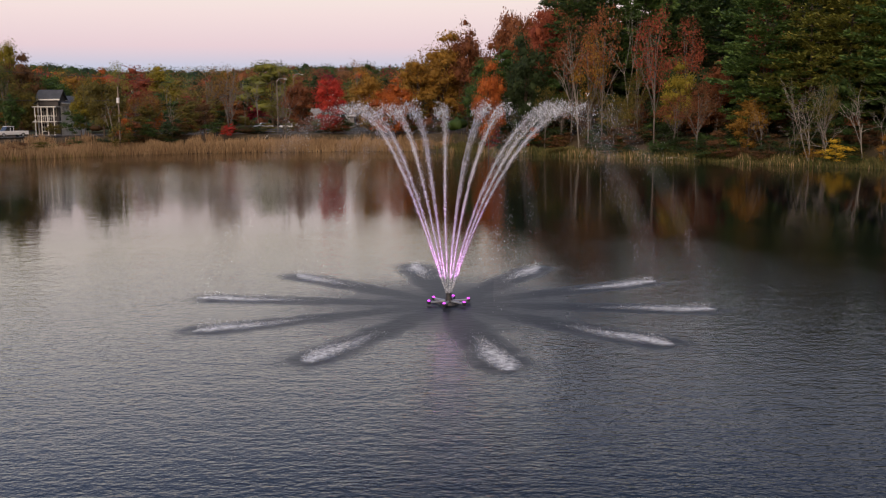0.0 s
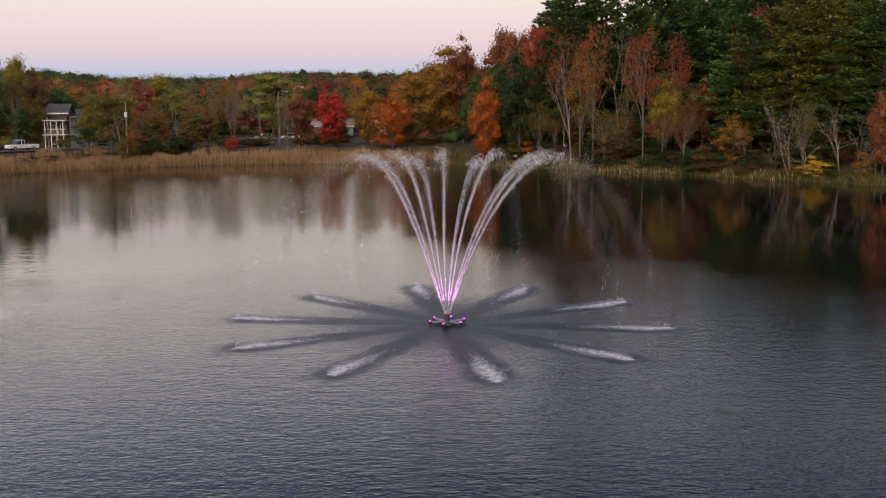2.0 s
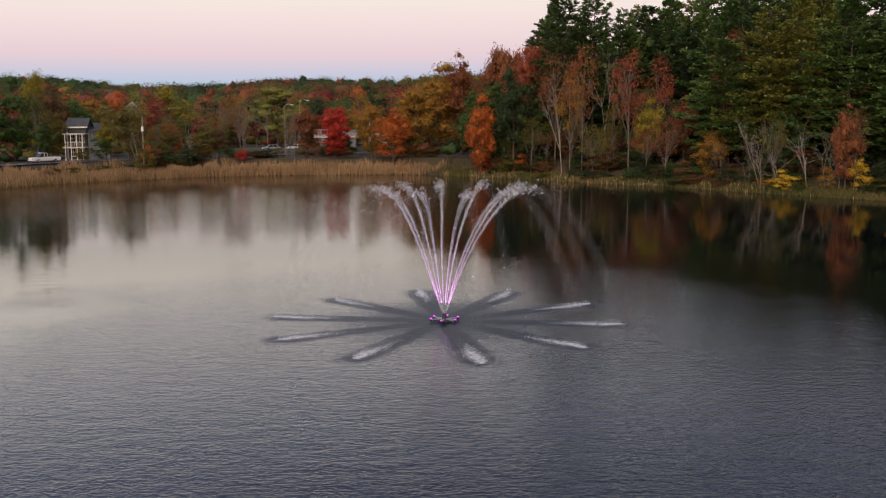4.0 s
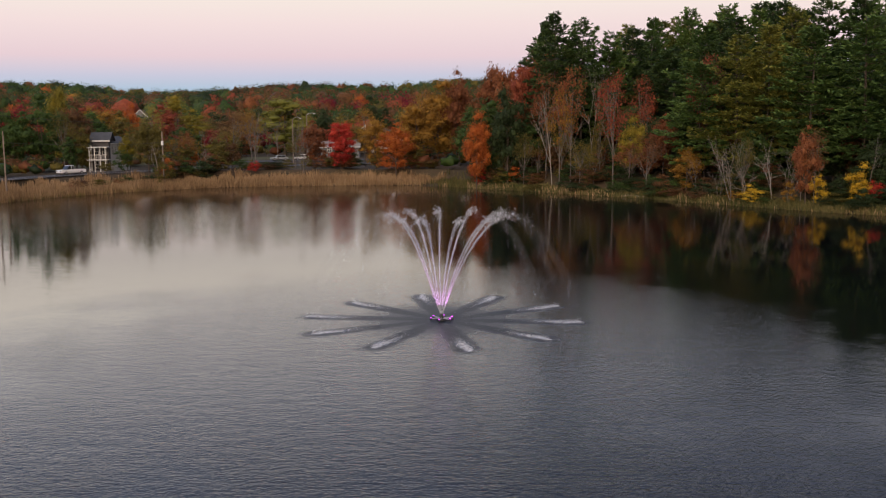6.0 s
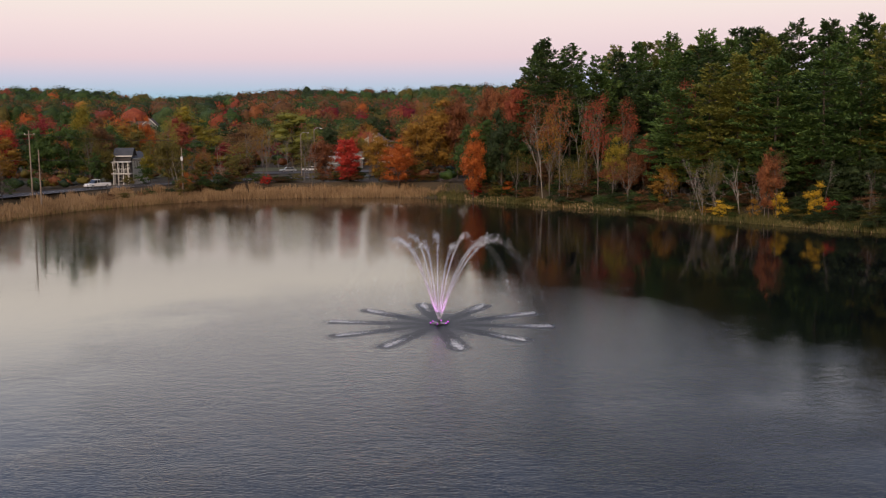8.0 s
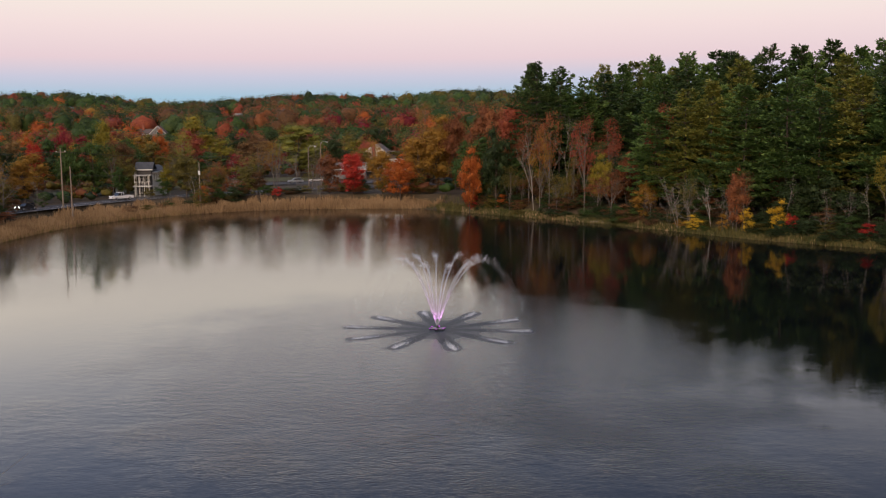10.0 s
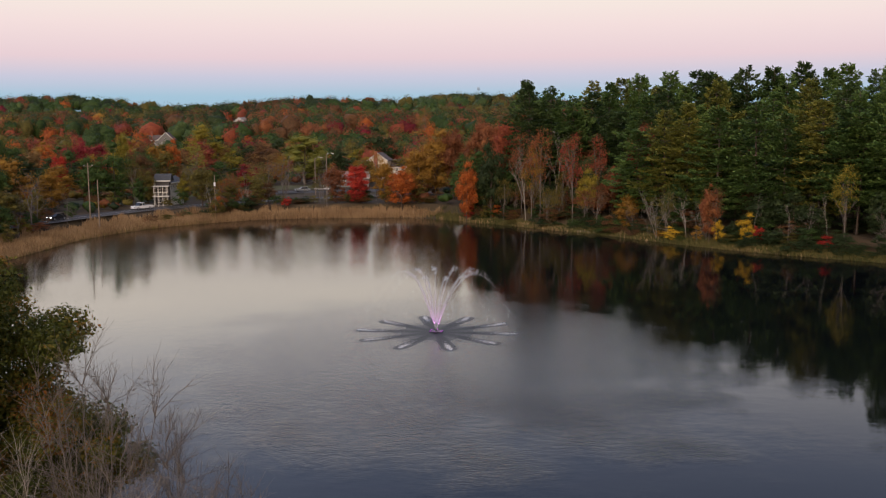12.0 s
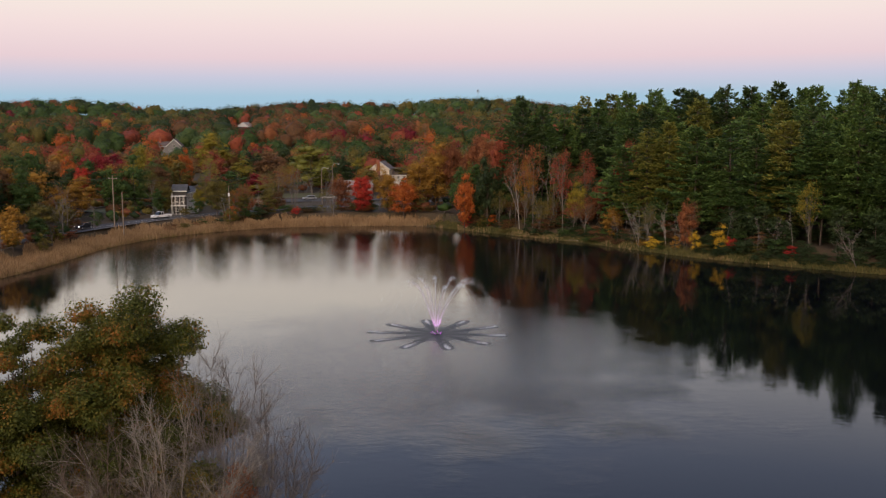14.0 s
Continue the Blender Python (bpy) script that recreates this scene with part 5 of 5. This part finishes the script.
def gable_house(label, x, y, rz, w, d, wall_h, rise, wall, roof, windows, ridge="x", porch=False, chimney=None):
    """A house with a pitched roof; its front faces -y before it is turned."""
    ob = thing("house", label, "house", m=pose(x, y, gz(x, y) - 0.2, 0, 0, rz))
    bm = bmesh.new()
    if ridge == "x":
        prism(bm, [(0, 0), (d, 0), (d, wall_h), (d / 2, wall_h + rise), (0, wall_h)], -w / 2, w / 2, "x")
    else:
        prism(bm, [(-w / 2, 0), (w / 2, 0), (w / 2, wall_h), (0, wall_h + rise), (-w / 2, wall_h)], 0, d)
    part("wall", bm_mesh("house_wall", bm, wall), ob)
    # boards of the siding, each a thin lap
    bm = bmesh.new()
    for k in range(int(wall_h / 0.28)):
        box(bm, (0, -0.012, 0.2 + 0.28 * k), (w - 0.1, 0.035, 0.05))
    part("siding", bm_mesh("siding", bm, wall), ob)
    for s in (-1, 1):
        bm = bmesh.new()
        e, t = 0.45, 0.18
        if ridge == "x":
            k = rise / (d / 2)
            f0, f1 = (d / 2, wall_h + rise), (d / 2 + s * (d / 2 + e), wall_h - k * e)
            prism(bm, [(f0[0], f0[1] + 0.004), (f1[0], f1[1] + 0.004), (f1[0], f1[1] + t), (f0[0], f0[1] + t)], -w / 2 - e, w / 2 + e, "x")
        else:
            k = rise / (w / 2)
            f0, f1 = (0, wall_h + rise), (s * (w / 2 + e), wall_h - k * e)
            prism(bm, [(f0[0], f0[1] + 0.004), (f1[0], f1[1] + 0.004), (f1[0], f1[1] + t), (f0[0], f0[1] + t)], -e, d + e)
        rf = part("roof", bm_mesh("house_roof", bm, roof), ob)
        bm = bmesh.new()
        if ridge == "x":
            box(bm, (0, f1[0] + s * 0.05, f1[1] + 0.07), (w + 2 * e, 0.08, 0.26))
        else:
            L = math.hypot(f1[0], f1[1] - f0[1])
            bmesh.ops.create_cube(bm, size=1, matrix=pose(f1[0] / 2, -e - 0.05, (f0[1] + f1[1]) / 2 + 0.05, 0, math.degrees(math.atan2(f0[1] - f1[1], abs(f1[0]))) * s, 0) @ Matrix.Diagonal((L, 0.08, 0.32, 1)))
        part("fascia", bm_mesh("fascia", bm, WHITE), rf)
    for wx, wz, ww, wh in windows:
        window(ob, wx, 0, wz, ww, wh)
    if porch:
        part("porch_deck", box_mesh("porch_deck", (0, -1.2, 0.45), (w + 0.6, 2.4, 0.2), GREY), ob)
        for z in (2.9, 5.6):
            part("porch_roof", box_mesh("porch_roof", (0, -1.3, z), (w + 0.7, 2.6, 0.18), WHITE, 0.03), ob)
        for k in range(4):
            part("porch_post", box_mesh("porch_post", (-w / 2 + 0.1 + k * (w - 0.2) / 3, -2.4, 2.9), (0.16, 0.16, 5.4), WHITE), ob)
        rail = part("porch_rail", box_mesh("porch_rail", (0, -2.4, 4.0), (w, 0.08, 0.08), WHITE), ob)
        for k in range(int(w / 0.35)):
            part("baluster", box_mesh("baluster", (-w / 2 + 0.2 + 0.35 * k, -2.4, 3.5), (0.05, 0.05, 0.92), WHITE), rail)
    if chimney:
        cx, cy, cw, ch = chimney
        part("chimney", box_mesh("chimney", (cx, cy, ch / 2), (cw, 0.8, ch), BRICK, 0.02), ob)
    return ob


gable_house("grey two-storey house with white porch behind the road", -76.0, 145, 4, 3.6, 3.6, 7.2, 1.4, DARK_BOARD, ROOF, [(-0.9, 1.9, 0.9, 1.5), (0.9, 1.9, 0.9, 1.5), (-0.9, 4.7, 0.9, 1.5), (0.9, 4.7, 0.9, 1.5)], "x", True)
gable_house("long white wing of the porch house running back from the road", -73.9, 151.2, 86, 10, 4.6, 6.4, 1.2, WHITE, ROOF, [(-4.0 + 1.6 * k, 5.0, 0.9, 1.4) for k in range(6)] + [(-3.6 + 2.4 * k, 2.0, 0.9, 1.4) for k in range(4)])
gable_house("cream gabled house with brick chimney among orange trees", -28.0, 262, -8, 7.6, 9, 7.6, 2.8, CREAM, ROOF_BROWN, [(-2.3, 5.0, 1.0, 1.4), (2.2, 5.0, 1.0, 1.4), (2.2, 2.2, 1.0, 1.5), (-2.3, 2.2, 1.0, 1.5)], "y", chimney=(-0.6, -0.45, 1.3, 11.2))
gable_house("low white house wing with brown roof", -20.8, 266, -8, 7.0, 8, 5.0, 2.6, WHITE, ROOF_BROWN, [(-2.2, 3.8, 0.9, 1.3), (0, 3.8, 0.9, 1.3), (2.2, 3.8, 0.9, 1.3), (1.2, 1.5, 1.6, 1.5)], "x")
gable_house("grey gabled house with white trim on the hill", -159, 428, 8, 8, 11, 6.0, 3.8, GREY, ROOF_BROWN, [(0, 6.0, 1.2, 1.6), (-2.4, 3.4, 1.1, 1.6), (2.4, 3.4, 1.1, 1.6)], "y")
gable_house("brown-roofed house wing on the hill", -169, 430, 8, 12, 10, 5.5, 2.6, GREY, ROOF_BROWN, [(-3, 3.6, 1.2, 1.5), (3, 3.6, 1.2, 1.5)], "x", chimney=(1.0, 4.0, 1.2, 10.5))
gable_house("white house high on the wooded hill", -183, 721, -15, 12, 11, 6.5, 4.0, WHITE, ROOF_GREY, [(-3, 4.6, 1.3, 1.8), (3, 4.6, 1.3, 1.8)], "y")
gable_house("second white house lower on the wooded hill", -180, 690, 25, 11, 10, 5.0, 3.2, WHITE, ROOF, [(-3, 3.2, 1.3, 1.6), (3, 3.2, 1.3, 1.6)], "x")
gable_house("low building with pale grey roof behind the red maple", -33.0, 218, 3, 11, 9, 3.4, 1.8, GREY, ROOF_GREY, [(-3, 2.6, 1.2, 1.4), (3, 2.6, 1.2, 1.4)], "x")
gable_house("small blue-grey house hidden in the pines", 46.0, 146, 20, 7, 7, 8.0, 2.2, GREY, ROOF_GREY, [(-2, 6.0, 1.0, 1.4), (1.8, 6.0, 1.0, 1.4)], "x")

# ---- vehicles ----


def vehicle(label, x, y, rz, paint, pickup=False, lit=False):
    ob = thing("car", label, "car", m=pose(x, y, gz(x, y) + 0.22, 0, 0, rz))
    L, W = (5.6, 1.95) if pickup else (4.6, 1.8)
    bm = bmesh.new()
    h = 1.05 if pickup else 0.92
    prism(bm, [(-L / 2, 0.38), (L / 2, 0.38), (L / 2 + 0.02, 0.62), (L / 2 - 0.15, h - 0.08), (L * 0.2, h), (-L / 2 + 0.1, h), (-L / 2, h - 0.12)], -W / 2, W / 2)
    bmesh.ops.bevel(bm, geom=list(bm.edges), offset=0.05, segments=2, affect="EDGES")
    part("body", bm_mesh("car_body", bm, paint), ob)
    x0, x1 = (-0.35, 1.45) if pickup else (-1.75, 1.0)
    top = 1.85 if pickup else 1.48
    bm = bmesh.new()
    prism(bm, [(x0, h - 0.03), (x1, h - 0.03), (x1 - 0.55, top - 0.08), (x0 + (0.12 if pickup else 0.45), top - 0.08)], -W / 2 + 0.13, W / 2 - 0.13)
    part("window_glass", bm_mesh("car_glass", bm, GLASS), ob)
    bm = bmesh.new()
    box(bm, ((x0 + x1 - 0.35) / 2, 0, top - 0.05), (x1 - x0 - 0.75, W - 0.32, 0.09), 0, 0.03)
    for px in (x0 + 0.22, (x0 + x1) / 2 - 0.1):
        for s in (-1, 1):
            box(bm, (px, s * (W / 2 - 0.15), (h + top) / 2 - 0.05), (0.10, 0.06, top - h))
    part("roof", bm_mesh("car_roof", bm, paint), ob)
    for sx in (-0.31, 0.31):
        for s in (-1, 1):
            bm = bmesh.new()
            bmesh.ops.create_cone(bm, cap_ends=True, segments=18, radius1=0.34, radius2=0.34, depth=0.24, matrix=pose(sx * L, s * (W / 2 - 0.10), 0.34, 90))
            wh = part("wheel", bm_mesh("tyre", bm, TYRE), ob)
            bm = bmesh.new()
            bmesh.ops.create_cone(bm, cap_ends=True, segments=14, radius1=0.21, radius2=0.19, depth=0.26, matrix=pose(sx * L, s * (W / 2 - 0.09), 0.34, 90))
            part("rim", bm_mesh("rim", bm, STEEL), wh)
    for s in (-1, 1):
        part("headlight", box_mesh("headlight", (L / 2 - 0.02, s * (W / 2 - 0.28), 0.72), (0.10, 0.34, 0.16), HEADLIGHT if lit else GLASS, 0.02), ob)
    return ob


vehicle("white pickup truck on the road before the porch house", -77.6, 132.5, 233, CAR_WHITE, True)
vehicle("dark car with headlights on along the road", -88.6, 106.0, 246, CAR_DARK, lit=True)
vehicle("dark car parked beyond the road", -57.5, 186, 20, CAR_DARK)
vehicle("silver car parked in the asphalt car park", -46.5, 195, 205, CAR_SILVER)
vehicle("white car parked in the asphalt car park", -41.0, 199, 200, CAR_WHITE)

# ---- poles, wires and the mast ----


def utility_pole(x, y, h, arms, label, can=False, lamp=False):
    ob = thing("utility_pole", label, "utility pole", m=pose(x, y, gz(x, y) - 0.3))
    part("pole", mesh_of("pole", *tubes([(np.array([(0, 0, h * k / 5) for k in range(6)]), np.linspace(0.17, 0.11, 6))], 10), POLE_WOOD, True), ob)
    for z in arms:
        arm = part("crossarm", box_mesh("crossarm", (0, 0.17, z), (2.2, 0.12, 0.14), POLE_WOOD, 0.01), ob)
        for dx in (-0.95, 0.95):
            bm = bmesh.new()
            bmesh.ops.create_cone(bm, cap_ends=True, segments=10, radius1=0.07, radius2=0.04, depth=0.2, matrix=pose(dx, 0.17, z + 0.17))
            part("insulator", bm_mesh("insulator", bm, WHITE), arm)
    if can:
        bm = bmesh.new()
        bmesh.ops.create_cone(bm, cap_ends=True, segments=16, radius1=0.26, radius2=0.26, depth=0.9, matrix=pose(0.1, -0.45, h - 2.4))
        part("transformer", bm_mesh("transformer", bm, CAR_WHITE), ob, "pale grey transformer can")
    if lamp:
        part("lamp_arm", mesh_of("lamp_arm", *tubes([(np.array([(0, 0, h - 0.4), (0.5, 0, h + 0.3), (1.3, 0, h + 0.4), (1.9, 0, h + 0.2)]), np.full(4, 0.05))], 6), STEEL, True), ob)
        part("lamp_head", box_mesh("lamp_head", (2.0, 0, h + 0.16), (0.6, 0.25, 0.14), CAR_WHITE, 0.03), ob)
    return ob


utility_pole(-83.5, 113, 13.2, (12.4,), "weathered wooden utility pole beside the pond road")
utility_pole(-79.2, 107, 12.0, (), "grey wooden pole standing in the roadside verge")
utility_pole(-59.6, 135.5, 11.4, (), "wooden utility pole with a pale transformer", can=True)
utility_pole(-128, 84, 13, (12.3,), "weathered wooden utility pole beside the road")
utility_pole(-40.5, 182, 11.5, (), "wooden lamp pole by the car park", lamp=True)
utility_pole(-37.5, 186, 12.6, (), "tall lamp pole by the car park", lamp=True)
for a, b, za, zb, sag in (((-83.5, 113), (-59.6, 135.5), 15.2, 13.4, 0.5), ((-83.5, 113), (-59.6, 135.5), 10.2, 9.4, 0.5), ((-128, 84), (-83.5, 113), 15.2, 15.2, 0.6),
                          ((-128, 84), (-83.5, 113), 10.2, 10.2, 0.6), ((-59.6, 135.5), (-40.5, 182), 13.2, 13.6, 0.7)):
    u = np.linspace(0, 1, 16)
    p = np.stack([a[0] + (b[0] - a[0]) * u, a[1] + (b[1] - a[1]) * u, za + (zb - za) * u - sag * 4 * u * (1 - u)], 1)
    thing("overhead_wire", "sagging overhead wire between utility poles", "wire", "overhead wires", data=mesh_of("overhead_wire", *tubes([(p, np.full(16, 0.03))], 5), WIRE))

mast = thing("radio_mast", "slim steel radio mast on the far ridge", "radio mast", m=pose(59, 2400, 0))
bm = bmesh.new()
for k in range(3):
    a = radians(120 * k)
    box(bm, (math.cos(a) * 1.0, math.sin(a) * 1.0, 57), (0.35, 0.35, 114))
for k in range(28):
    box(bm, (0, 0, 4 + 4 * k), (2.0, 1.8, 0.3))
part("tower", bm_mesh("mast_tower", bm, GREY), mast)
for z in (108, 111.5):
    bm = bmesh.new()
    for k in range(6):
        a = radians(60 * k)
        box(bm, (math.cos(a) * 2.6, math.sin(a) * 2.6, z), (0.7, 0.7, 2.6))
    part("antenna", bm_mesh("antenna", bm, GREY), mast)

# a pale log lying at the waterline
lg = np.array([(29.5, 104.6, 0.22), (31.0, 103.3, 0.26), (32.6, 101.8, 0.22), (33.6, 100.8, 0.15)])
thing("log", "pale fallen log lying in the shore grass", "log", data=mesh_of("log", *tubes([(lg, (0.16, 0.19, 0.16, 0.10))], 8), ROCK, True))
